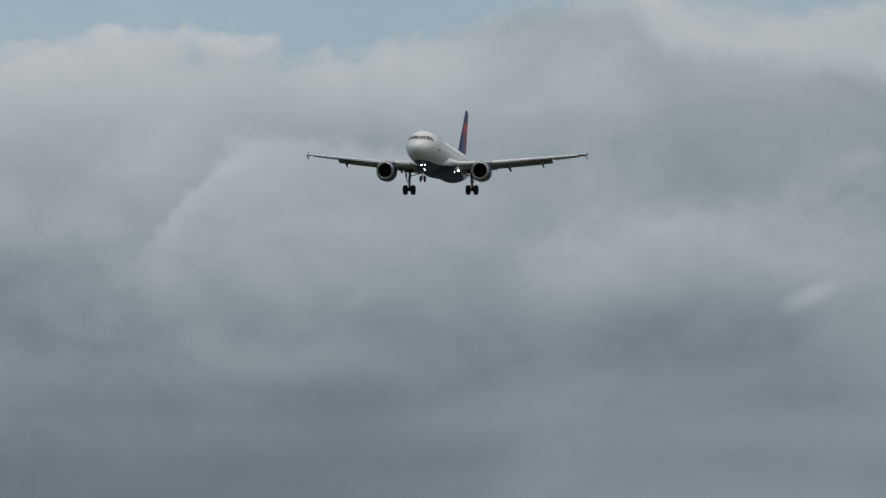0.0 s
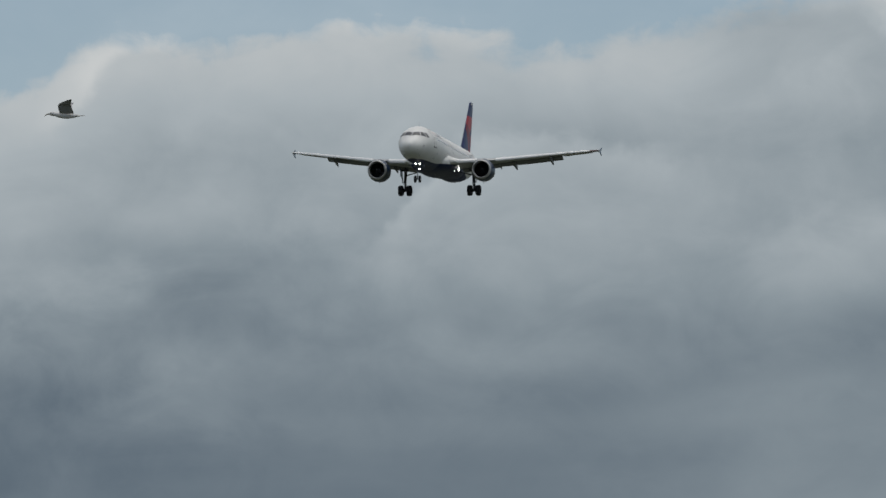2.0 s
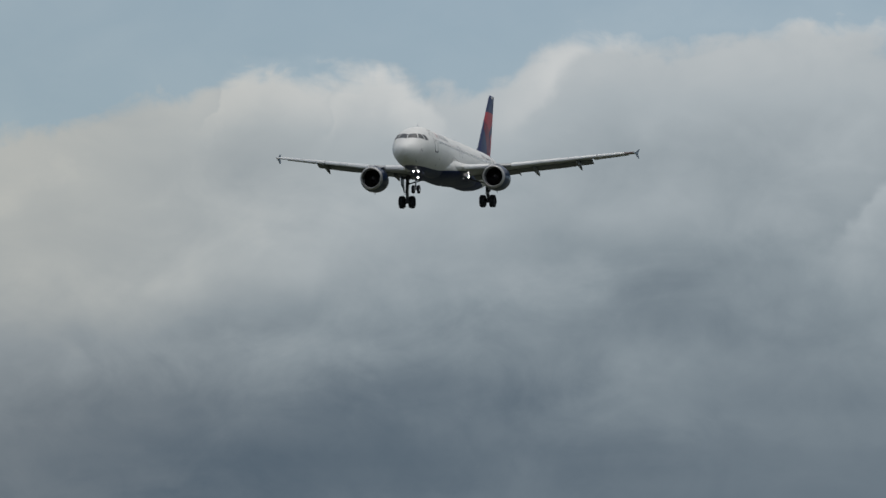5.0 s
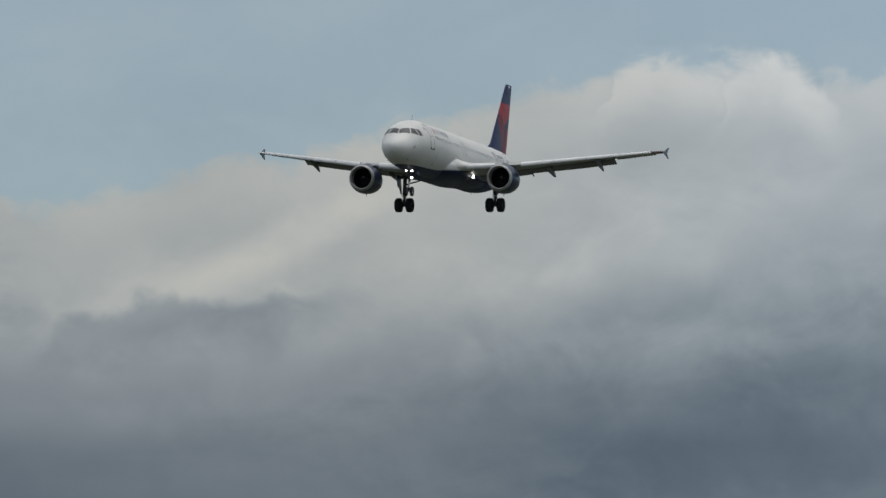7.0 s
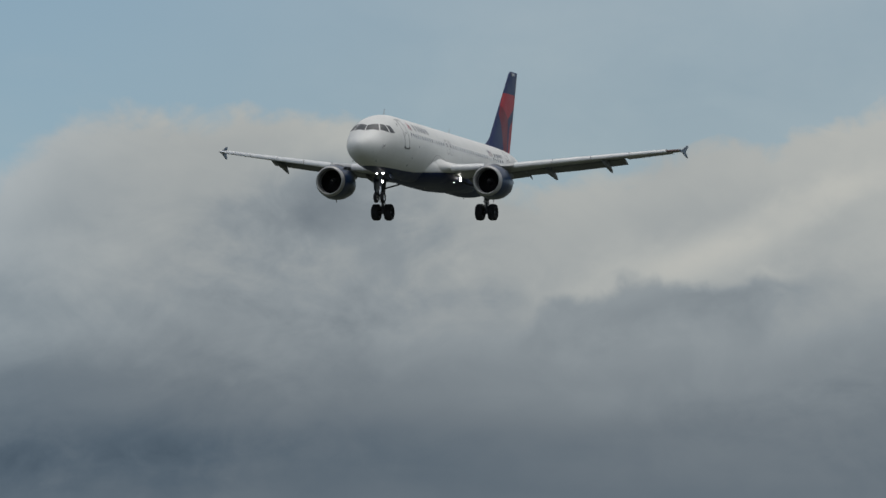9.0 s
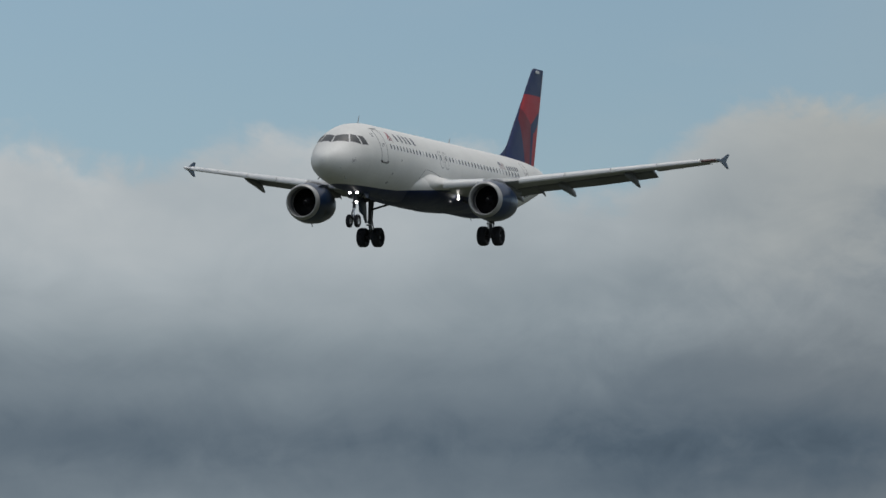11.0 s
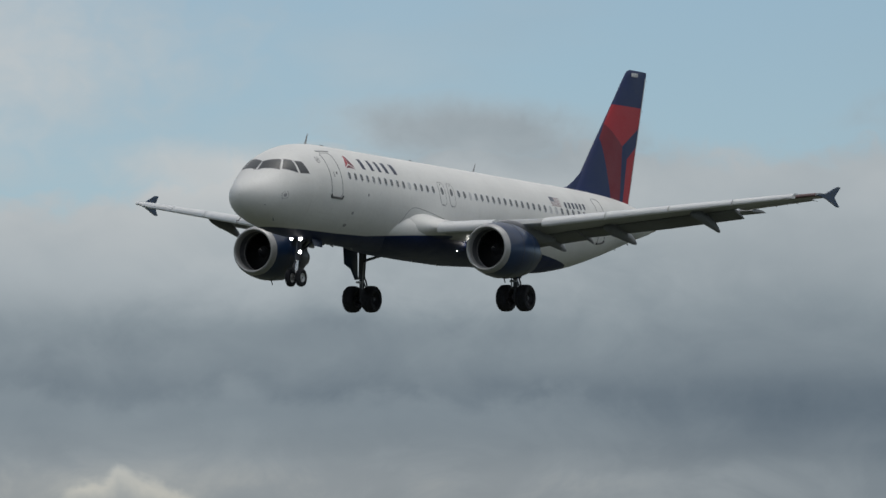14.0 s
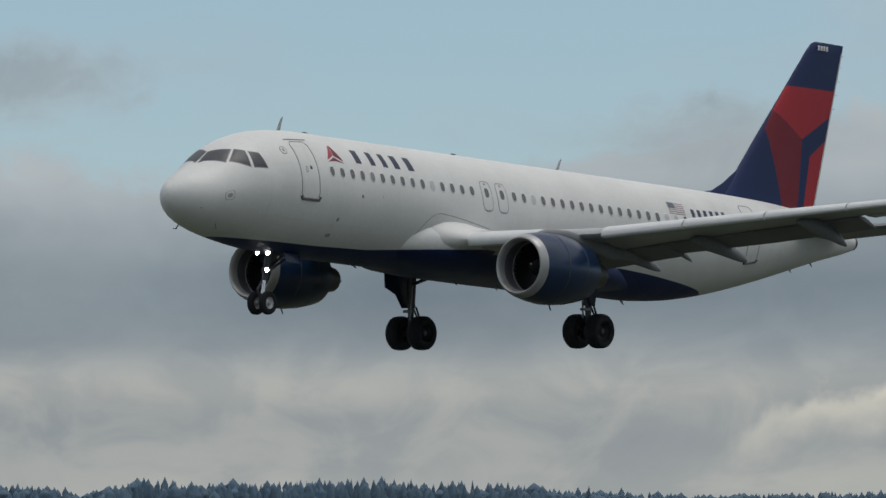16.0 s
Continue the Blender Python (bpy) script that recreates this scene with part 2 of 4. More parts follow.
# billows: how much lighter under the top and how deep, softness of the edge, how much lighter behind it and how far, then azimuth and height along the top
FIRST_BILLOWS = [(-0.05, 0.95, 0.05, 0.02, 0.35, [(6.8, 2.9), (7.5, 3.05), (7.9, 3.12), (8.35, 3.12), (8.56, 3.18), (8.63, 3.3), (8.75, 3.39), (9.1, 3.41), (9.5, 3.38), (9.8, 3.35)]),
                 (0.078, 0.55, 0.15, -0.01, 0.3, [(7, 2.55), (7.5, 2.48), (8, 2.4), (8.6, 2.3), (9.1, 2.24), (9.6, 2.12)]),
                 (0.05, 0.32, 0.04, -0.03, 0.4, [(9.4, 2.55), (9.9, 2.7), (10.32, 2.77), (10.68, 2.755), (10.85, 2.67), (11.02, 2.5), (11.13, 2.31), (11.45, 2.1)]),
                 (0.012, 0.6, 0.04, 0.075, 0.35, [(10.4, 3.1), (11, 3.22), (11.6, 3.26), (12.05, 3.22), (12.36, 3.14), (12.58, 2.99), (12.7, 2.87), (12.79, 2.73), (13, 2.45)])]
TOWER_BILLOWS = [(-0.055, 0.6, 0.12, 0.02, 0.4, [(11.6, 2.2), (12.5, 2.28), (13.1, 2.28), (13.54, 2.17), (13.77, 2.02), (14.16, 2.05), (14.64, 1.83), (15.4, 1.7), (16, 1.6)]),
                 (0.075, 0.38, 0.03, -0.02, 0.3, [(12.95, 2.7), (13.1, 2.85), (13.22, 2.98), (13.36, 3.08), (13.6, 3.11), (13.8, 3.08), (14.13, 3.09), (14.3, 3), (14.36, 2.75), (14.45, 2.5)]),
                 (0.018, 0.25, 0.03, -0.015, 0.15, [(13.1, 2.85), (13.3, 3.03), (13.55, 3.06), (13.68, 2.97), (13.74, 2.82), (13.85, 2.6)]),
                 (-0.055, 0.3, 0.03, 0.055, 0.35, [(15.5, 1.95), (15.8, 1.9), (16.06, 1.84), (16.3, 1.86), (16.6, 1.84), (16.9, 1.74), (17.1, 1.62), (17.3, 1.5)])]
DARK_BILLOWS = [(-0.055, 0.6, 0.06, 0, 0.2, [(16.9, 2.2), (17.25, 2.32), (17.45, 2.47), (17.6, 2.6), (17.85, 2.58), (18.1, 2.45), (18.5, 2.2)]),
                (0.01, 0.25, 0.04, 0, 0.2, [(17.1, 2.1), (17.4, 2.35), (17.69, 2.62), (17.8, 2.7), (18.17, 2.75), (18.54, 2.78), (19.3, 2.7)]),
                (0.035, 0.22, 0.03, 0, 0.2, [(22.3, 2.3), (22.6, 2.44), (22.8, 2.53), (22.95, 2.54), (23.12, 2.45), (23.4, 2.3)]),
                (0.024, 0.35, 0.05, -0.025, 0.25, [(27.5, 1.07), (28.5, 1.07), (30, 1.1), (31.5, 1.12), (33.2, 1.13), (34, 1.14)]),
                (0.13, 0.18, 0.03, 0, 0.2, [(29.8, 0.42), (30.1, 0.57), (30.3, 0.64), (30.45, 0.72), (30.6, 0.62), (30.8, 0.45)])]
LEVEL_BILLOWS = [(0.08, 0.15, 0.025, 0, 0.2, [(31.1, 0.42), (31.3, 0.58), (31.45, 0.58), (31.7, 0.45)]),
                 (-0.045, 0.55, 0.08, 0, 0.2, [(31.2, 1.75), (31.7, 1.92), (32.05, 2), (32.3, 2.05), (32.6, 1.98), (33, 1.87), (34.5, 1.8)]),
                 (0.09, 0.2, 0.035, 0, 0.2, [(32, 0.42), (32.15, 0.55), (32.25, 0.65), (32.4, 0.63), (32.7, 0.45)]),
                 (0.16, 0.26, 0.035, -0.015, 0.2, [(34.95, 0.35), (35.08, 0.58), (35.25, 0.7), (35.6, 0.745), (35.9, 0.735), (36.3, 0.68), (36.7, 0.6), (37, 0.48), (37.3, 0.3)])]
# single clouds: azimuth, height, half width and half height in degrees, how much lighter, how solid over blue sky, slope
HIGH_PUFFS = [(8.4, 3.25, 0.7, 0.25, -0.005, 0.9, 0), (28.6, 2.38, 0.90, 0.20, -0.075, 0.95, 0.08), (25.7, 2.43, 0.95, 0.24, -0.055, 0.95, 0),
              (32.6, 2.85, 2.6, 0.85, 0.10, 0.9, 0), (35.5, 2.38, 0.45, 0.07, -0.11, 0.55, -0.06), (40.6, 2.12, 0.55, 0.24, -0.075, 0.75, 0),
              (37.2, 1.85, 0.6, 0.22, -0.03, 0.8, 0), (29.7, 2.17, 0.8, 0.20, 0.045, 0.9, 0.1)]
MID_PUFFS = [(7.86, 1.95, 0.14, 0.06, 0.065, 0, -0.35), (12.65, 3.02, 0.22, 0.18, 0.04, 0, -0.9), (18.0, 2.28, 0.42, 0.28, -0.03, 0, 0),
             (15.9, 2.15, 0.85, 0.14, 0.06, 0, -0.45), (16.2, 1.2, 1.4, 0.4, 0.035, 0, 0), (15.4, 2.4, 0.8, 0.30, 0.03, 0, 0), (17.95, 2.1, 0.65, 0.38, -0.06, 0, 0), (16.5, 2.2, 2.6, 0.8, -0.018, 0, 0), (28.6, 1.75, 0.9, 0.3, -0.03, 0, 0)]
LOW_PUFFS = [(19.25, 1.35, 0.9, 0.6, -0.03, 0, 0), (12.6, 1.70, 1.6, 0.3, -0.03, 0, -0.3), (9.0, 1.45, 0.9, 0.13, 0.03, 0, -0.1), (18.2, 0.80, 4.2, 0.32, -0.035, 0, 0),
             (13.8, 1.2, 1.6, 0.5, -0.045, 0, 0), (24.0, 1.05, 4.0, 0.16, -0.045, 0, 0), (29.4, 1.35, 1.5, 0.2, -0.04, 0, 0), (24.0, 1.95, 4.0, 0.35, 0.035, 0, 0), (40.3, 1.35, 0.8, 0.4, 0.045, 0, 0)]
cloudy_sky(wt)

sun = new("sun", bpy.data.lights.new("sun", "SUN"))
sun.data.energy, sun.data.angle, sun.data.color = 1.0, radians(24), (1.0, 0.96, 0.9)
sun.matrix_world = look((0, 0, 0), -heading(SUN_AZ, SUN_EL))

# ---- materials ----


def surface(name, colour, rough=0.5, metal=0.0, spread=0.12, size=1.5, fine=25.0, bump=0.0, coat=0.0):
    """A worn surface: the colour wanders by spread at two scales, the roughness with it."""
    m = bpy.data.materials.new(name)
    m.use_nodes = True
    t = m.node_tree
    b = t.nodes["Principled BSDF"]
    where = t.nodes.new("ShaderNodeTexCoord").outputs["Object"]
    n1, n2 = noise_of(t, where, size, 4.0, 0.6), noise_of(t, where, fine, 3.0, 0.6)
    both = maths(t, "MULTIPLY_ADD", n1, 0.65, maths(t, "MULTIPLY", n2, 0.35))
    lo = tuple(c * (1 - spread) for c in colour)
    hi = tuple(min(1, c * (1 + spread)) for c in colour)
    t.links.new(mixed(t, smooth(t, both, 0.3, 0.7), lo, hi), b.inputs["Base Color"])
    t.links.new(smooth(t, both, 0.3, 0.7, rough * 0.85, min(1, rough * 1.15)), b.inputs["Roughness"])
    b.inputs["Metallic"].default_value = metal
    b.inputs["Coat Weight"].default_value = coat
    b.inputs["Coat Roughness"].default_value = 0.15
    if bump:
        n = t.nodes.new("ShaderNodeBump")
        n.inputs["Strength"].default_value, n.inputs["Distance"].default_value = bump, 0.02
        t.links.new(n2, n.inputs["Height"])
        t.links.new(n.outputs[0], b.inputs["Normal"])
    return m


def glowing(name, colour, strength):
    m = bpy.data.materials.new(name)
    m.use_nodes = True
    b = m.node_tree.nodes["Principled BSDF"]
    b.inputs["Base Color"].default_value = (*colour, 1)
    b.inputs["Emission Color"].default_value = (*colour, 1)
    b.inputs["Emission Strength"].default_value = strength
    return m


NAVY, RED, DARK_RED = (0.009, 0.021, 0.085), (0.36, 0.020, 0.030), (0.17, 0.012, 0.022)


def aft_and_up(t):
    sep = t.nodes.new("ShaderNodeSeparateXYZ")
    t.links.new(t.nodes.new("ShaderNodeTexCoord").outputs["Object"], sep.inputs[0])
    return maths(t, "MULTIPLY", sep.outputs[0], -1.0), sep.outputs[2]


def livery_hull():
    """White hull with a navy belly that runs out at the tail, soot and grime along the flow, thin skin joints."""
    m = surface("hull_paint", (0.64, 0.64, 0.625), 0.52, 0.0, 0.06, 0.6, 9.0, coat=0.02)
    t = m.node_tree
    b = t.nodes["Principled BSDF"]
    a, z = aft_and_up(t)
    white = b.inputs["Base Color"].links[0].from_socket
    where = t.nodes.new("ShaderNodeTexCoord").outputs["Object"]
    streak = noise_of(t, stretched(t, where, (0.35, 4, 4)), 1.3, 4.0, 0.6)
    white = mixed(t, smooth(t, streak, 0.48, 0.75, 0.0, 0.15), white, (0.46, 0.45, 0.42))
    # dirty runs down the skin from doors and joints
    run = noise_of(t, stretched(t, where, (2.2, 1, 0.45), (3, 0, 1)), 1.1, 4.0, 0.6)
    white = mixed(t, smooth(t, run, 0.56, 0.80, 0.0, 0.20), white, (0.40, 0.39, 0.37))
    # joints of the skin panels
    ring = maths(t, "ABSOLUTE", maths(t, "SUBTRACT", maths(t, "FRACT", maths(t, "DIVIDE", a, 3.2)), 0.5))
    white = mixed(t, smooth(t, ring, 0.4965, 0.499, 0.0, 0.18), white, (0.35, 0.35, 0.35))
    edge = ramp(t, maths(t, "DIVIDE", a, 40.0), [(a / 40, (z + 2) / 4) for a, z in ((0, -1.76), (2, -1.75), (6.3, -1.72), (8.9, -1.64), (11.4, -1.42), (13.3, -1.28), (22.2, -1.17), (23.7, -1.23), (25.8, -1.37), (27.3, -1.49), (28.3, -1.63), (29, -2), (40, -2))], "LINEAR")
    line = maths(t, "SUBTRACT", maths(t, "MULTIPLY_ADD", edge, 4.0, -2.0), z)
    below = smooth(t, line, -0.015, 0.015)
    t.links.new(mixed(t, below, white, NAVY), b.inputs["Base Color"])
    t.links.new(maths(t, "MULTIPLY_ADD", below, -0.22, 0.5), b.inputs["Specular IOR Level"])
    return m


def inside(t, x, y, corners):
    """1 inside a convex polygon of corners given clockwise, 0 outside."""
    out = None
    for (x0, y0), (x1, y1) in zip(corners, corners[1:] + corners[:1]):
        long = math.hypot(x1 - x0, y1 - y0)
        nx, ny = (y1 - y0) / long, -(x1 - x0) / long
        d = maths(t, "ADD", maths(t, "MULTIPLY", x, nx), maths(t, "MULTIPLY_ADD", y, ny, -(nx * x0 + ny * y0)))
        s = smooth(t, d, -0.02, 0.02)
        out = s if out is None else maths(t, "MINIMUM", out, s)
    return out


def livery_fin():
    m = surface("fin_paint", NAVY, 0.45, 0.0, 0.10, 0.8, 12.0)
    t = m.node_tree
    b = t.nodes["Principled BSDF"]
    b.inputs["Specular IOR Level"].default_value = 0.35
    a, z = aft_and_up(t)
    c = b.inputs["Base Color"].links[0].from_socket
    for colour, corners in ((DARK_RED, [(31.98, 4.55), (32.46, 5.25), (34.1, 4.37), (34.02, 1.5), (33.2, 1.5)]),
                            (RED, [(35.72, 4.5), (35.0, 1.5), (34.35, 1.5), (34.66, 3.83)]),
                            (RED, [(32.46, 5.25), (33.21, 6.18), (36.2, 6.23), (36.0, 5.4), (34.1, 4.37)])):
        c = mixed(t, inside(t, a, z, corners), c, colour)
    t.links.new(c, b.inputs["Base Color"])
    return m


def livery_flag():
    m = surface("flag_paint", (0.7, 0.7, 0.7), 0.4, 0.0, 0.03)
    t = m.node_tree
    b = t.nodes["Principled BSDF"]
    a, z = aft_and_up(t)
    bars = maths(t, "FRACT", maths(t, "MULTIPLY", z, 14.0))
    c = mixed(t, smooth(t, bars, 0.45, 0.55), (0.23, 0.15, 0.15), (0.60, 0.60, 0.60))
    blue = maths(t, "MULTIPLY", smooth(t, a, 25.03, 25.01), smooth(t, z, 1.12, 1.14))
    t.links.new(mixed(t, blue, c, (0.10, 0.11, 0.14)), b.inputs["Base Color"])
    return m


HULL, FIN, FLAG = livery_hull(), livery_fin(), livery_flag()
WING_GREY = surface("wing_grey_paint", (0.33, 0.34, 0.345), 0.42, 0.0, 0.12, 0.8, 8.0, coat=0.1)
# Darker than the wing paint: shade on the undersides is put into it.
SHADED_GREY = surface("shaded_grey_paint", (0.16, 0.165, 0.175), 0.5, 0.0, 0.18, 1.2, 9.0)
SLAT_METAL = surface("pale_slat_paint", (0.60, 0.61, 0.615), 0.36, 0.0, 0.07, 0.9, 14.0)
LIP_METAL = surface("bare_inlet_metal", (0.35, 0.35, 0.35), 0.42, 0.35, 0.10, 2.0, 22.0)
DUCT = surface("duct_lining", (0.11, 0.11, 0.12), 0.6, 0.2, 0.2, 3.0, 30.0)
NAVY_PAINT = surface("navy_paint", (0.004, 0.019, 0.060), 0.32, 0.0, 0.15, 1.0, 10.0, coat=0.12)
HOT_METAL = surface("scorched_metal", (0.10, 0.095, 0.09), 0.45, 0.7, 0.25, 3.0, 18.0)
BLADE = surface("blade_titanium", (0.022, 0.022, 0.025), 0.45, 0.5, 0.2, 4.0, 30.0)
BLACK = surface("black_rubber", (0.010, 0.010, 0.014), 0.85, 0.0, 0.25, 6.0, 40.0, bump=0.1)
HUB = surface("dark_wheel_hub", (0.012, 0.012, 0.016), 0.6, 0.2, 0.2, 8.0, 40.0)
RIM = surface("wheel_alloy", (0.45, 0.45, 0.46), 0.42, 0.5, 0.2, 8.0, 40.0)
STRUT = surface("gear_strut_paint", (0.055, 0.055, 0.064), 0.45, 0.2, 0.2, 3.0, 25.0)
CHROME = surface("oleo_chrome", (0.70, 0.70, 0.70), 0.2, 0.9, 0.06, 5.0, 30.0)
GLASS = surface("cockpit_glass", (0.066, 0.070, 0.076), 0.42, 0.0, 0.2, 2.0, 10.0)
GLASS.node_tree.nodes["Principled BSDF"].inputs["Specular IOR Level"].default_value = 0.3
SEAL = surface("dark_joint", (0.10, 0.10, 0.10), 0.6, 0.0, 0.15, 4.0, 30.0)
TRIM_GREY = surface("grey_trim", (0.28, 0.28, 0.29), 0.5, 0.0, 0.15, 4.0, 30.0)
LETTER = surface("navy_lettering", (0.020, 0.027, 0.055), 0.4, 0.0, 0.1)
MARK_RED = surface("red_marking", (0.36, 0.03, 0.045), 0.4, 0.0, 0.1)
MARK_DARK = surface("dark_red_marking", (0.16, 0.015, 0.028), 0.4, 0.0, 0.1)
MARK_WHITE = surface("white_marking", (0.7, 0.7, 0.7), 0.4, 0.0, 0.06)
LAMP = glowing("lamp_glow", (1.0, 0.97, 0.92), 12.0)
# Port wingtip: the red navigation light's reflection is put into this brown.
RED_LIT_TIP = surface("wingtip_lamp_red", (0.10, 0.055, 0.055), 0.45, 0.0, 0.15)


def cabin_glass():
    m = surface("cabin_window", (0.10, 0.102, 0.105), 0.25, 0.0, 0.1, coat=0.4)
    t = m.node_tree
    b = t.nodes["Principled BSDF"]
    info = t.nodes.new("ShaderNodeObjectInfo")
    blind = smooth(t, info.outputs["Random"], 0.80, 0.84)
    t.links.new(mixed(t, blind, b.inputs["Base Color"].links[0].from_socket, (0.45, 0.45, 0.45)), b.inputs["Base Color"])
    return m


CABIN = cabin_glass()
GRASS = surface("airfield_grass", (0.045, 0.052, 0.032), 0.95, 0.0, 0.35, 0.05, 2.0, bump=0.3)
# Bluer and paler than needles: the far air's haze is in this colour.
HAZY_CONIFER = surface("hazy_conifer_needles", (0.072, 0.120, 0.168), 0.95, 0.0, 0.15, 0.03, 0.4)
FEATHER = surface("white_feathers", (0.55, 0.55, 0.545), 0.7, 0.0, 0.08, 12.0, 60.0, bump=0.2)
FEATHER_GREY = surface("grey_feathers", (0.30, 0.30, 0.31), 0.7, 0.0, 0.15, 12.0, 60.0, bump=0.2)
FEATHER_DARK = surface("dark_feathers", (0.09, 0.09, 0.09), 0.7, 0.0, 0.2, 12.0, 60.0)
BILL = surface("dusky_bill", (0.12, 0.10, 0.06), 0.5, 0.0, 0.1, 20.0, 80.0)

# ---- building blocks ----


def finish(bm, name, mat, sharp=35.0):
    bmesh.ops.recalc_face_normals(bm, faces=bm.faces)
    me = bpy.data.meshes.new(name)
    for f in bm.faces:
        f.smooth = True
    for e in bm.edges:
        e.smooth = e.calc_face_angle(0.0) < radians(sharp)
    bm.to_mesh(me)
    bm.free()
    me.materials.append(mat)
    return me


def part(name, bm, material, parent, label=""):
    ob = new(name, finish(bm, name, material))
    ob.parent = parent
    return tagged(ob, label)


def thing(name, label, category, group="", kind=""):
    return tagged(new(name), label, category, group, kind)


def loft(rings, bm=None, caps=True, closed=True):
    bm = bm or bmesh.new()
    vs = [[bm.verts.new(p) for p in r] for r in rings]
    n = len(vs[0])
    for r0, r1 in zip(vs, vs[1:]):
        for k in range(n if closed else n - 1):
            j = (k + 1) % n
            bm.faces.new((r0[k], r0[j], r1[j], r1[k]))
    if caps and closed:
        bm.faces.new(vs[0][::-1])
        bm.faces.new(vs[-1])
    return bm


def lathe(profile, centre, axis="x", seg=40, bm=None, closed=False):
    """Turn (along, radius) pairs round an axis through centre. Along runs aft for x, to port for y."""
    cx, cy, cz = centre
    rings = []
    for s, r in profile:
        ring = []
        for k in range(seg):
            u = 2 * math.pi * k / seg
            c, d = r * math.cos(u), r * math.sin(u)
            ring.append((cx - s, cy + c, cz + d) if axis == "x" else (cx + c, cy + s, cz + d))
        rings.append(ring)
    if closed:
        rings.append(rings[0])
    return loft(rings, bm, caps=False)


def rod(bm, p, q, r0, r1=None, seg=14):
    p, q = Vector(p), Vector(q)
    r1 = r0 if r1 is None else r1
    w = (q - p).normalized()
    u = w.orthogonal().normalized()
    v = w.cross(u)
    ring = [u * math.cos(2 * math.pi * k / seg) + v * math.sin(2 * math.pi * k / seg) for k in range(seg)]
    return loft([[p + d * r0 for d in ring], [q + d * r1 for d in ring]], bm)


def slab(bm, corners, thick):
    """A plate from a flat outline, thick across it, with a small rounded edge."""
    c = [Vector(p) for p in corners]
    n = (c[1] - c[0]).cross(c[2] - c[0]).normalized() * thick / 2
    mid = sum(c, Vector()) / len(c)
    inner = [p + (mid - p).normalized() * min(0.02, thick) for p in c]
    return loft([[p - n for p in inner], [p - n * 0.5 for p in c], [p + n * 0.5 for p in c], [p + n for p in inner]], bm)


# ---- the airliner: x forward from its nose, y to port, z up ----
# aft of the nose, crown, keel, half width
HULL_SECTIONS = [(0.0, -0.55, -0.551, 0.001), (0.03, -0.38, -0.72, 0.18), (0.1, -0.25, -0.86, 0.32), (0.25, -0.08, -1.04, 0.53),
                 (0.5, 0.12, -1.22, 0.76), (0.9, 0.34, -1.42, 1.02), (1.36, 0.60, -1.57, 1.25), (1.68, 0.85, -1.65, 1.38), (2.0, 1.09, -1.72, 1.48),
                 (2.6, 1.45, -1.82, 1.64), (3.2, 1.69, -1.90, 1.76), (4.0, 1.90, -1.98, 1.87), (5.0, 2.02, -2.03, 1.94),
                 (6.0, 2.07, -2.07, 1.975), (24.0, 2.07, -2.07, 1.975), (26.0, 2.07, -1.95, 1.965), (28.0, 2.07, -1.66, 1.90),
                 (30.0, 2.05, -1.22, 1.72), (32.0, 2.0, -0.71, 1.42), (34.0, 1.88, -0.16, 1.02), (35.5, 1.70, 0.24, 0.68),
                 (36.8, 1.42, 0.56, 0.38), (37.35, 1.27, 0.73, 0.26)]
HS = np.array(HULL_SECTIONS)


def slopes(x, y):
    d = np.diff(y) / np.diff(x)
    m = np.zeros(len(x))
    for k in range(1, len(x) - 1):
        m[k] = 0 if d[k - 1] * d[k] <= 0 else 2 * d[k - 1] * d[k] / (d[k - 1] + d[k])
    m[0], m[-1] = d[0], d[-1]
    return m


HM = [slopes(HS[:, 0], HS[:, k]) for k in (1, 2, 3)]


def section(a):
    """Crown, keel and half width of the hull, a metres aft of the nose."""
    k = int(np.clip(np.searchsorted(HS[:, 0], a) - 1, 0, len(HS) - 2))
    h = HS[k + 1, 0] - HS[k, 0]
    u = (a - HS[k, 0]) / h
    out = []
    for c in range(3):
        y0, y1, m0, m1 = HS[k, c + 1], HS[k + 1, c + 1], HM[c][k], HM[c][k + 1]
        out.append((2 * u ** 3 - 3 * u * u + 1) * y0 + (u ** 3 - 2 * u * u + u) * h * m0 + (3 * u * u - 2 * u ** 3) * y1 + (u ** 3 - u * u) * h * m1)
    return out


def skin(a, phi, off=0.0, side=1):
    """A point of the hull's skin: phi degrees up from the widest line."""
    top, low, w = section(a)
    c, h = (top + low) / 2, (top - low) / 2
    return Vector((-a, side * (w + off) * math.cos(radians(phi)), c + (h + off) * math.sin(radians(phi))))


def patch(outline, off=0.006, side=1, n=8, straight=False):
    """A four-sided plate laid on the hull: corners (aft, phi) in order round it."""
    bm = bmesh.new()
    (a0, p0), (a1, p1), (a2, p2), (a3, p3) = outline
    rows = []
    for i in range(n + 1):
        v = i / n
        row = []
        for j in range(n + 1):
            u = j / n
            a = (1 - v) * ((1 - u) * a0 + u * a1) + v * ((1 - u) * a3 + u * a2)
            p = (1 - v) * ((1 - u) * p0 + u * p1) + v * ((1 - u) * p3 + u * p2)
            edge = i in (0, n) or j in (0, n)
            if straight:   # the edges run straight from corner to corner
                c0, c1, c2, c3 = [skin(*q) for q in outline]
                m = (1 - v) * ((1 - u) * c0 + u * c1) + v * ((1 - u) * c3 + u * c2)
                a = -m.x
                top, low, w = section(a)
                p = math.degrees(math.atan2((m.z - (top + low) / 2) / ((top - low) / 2), m.y / w))
            row.append(skin(a, p, 0.3 * off if edge else off, side))
        rows.append(row)
    return loft(rows, bm, closed=False)


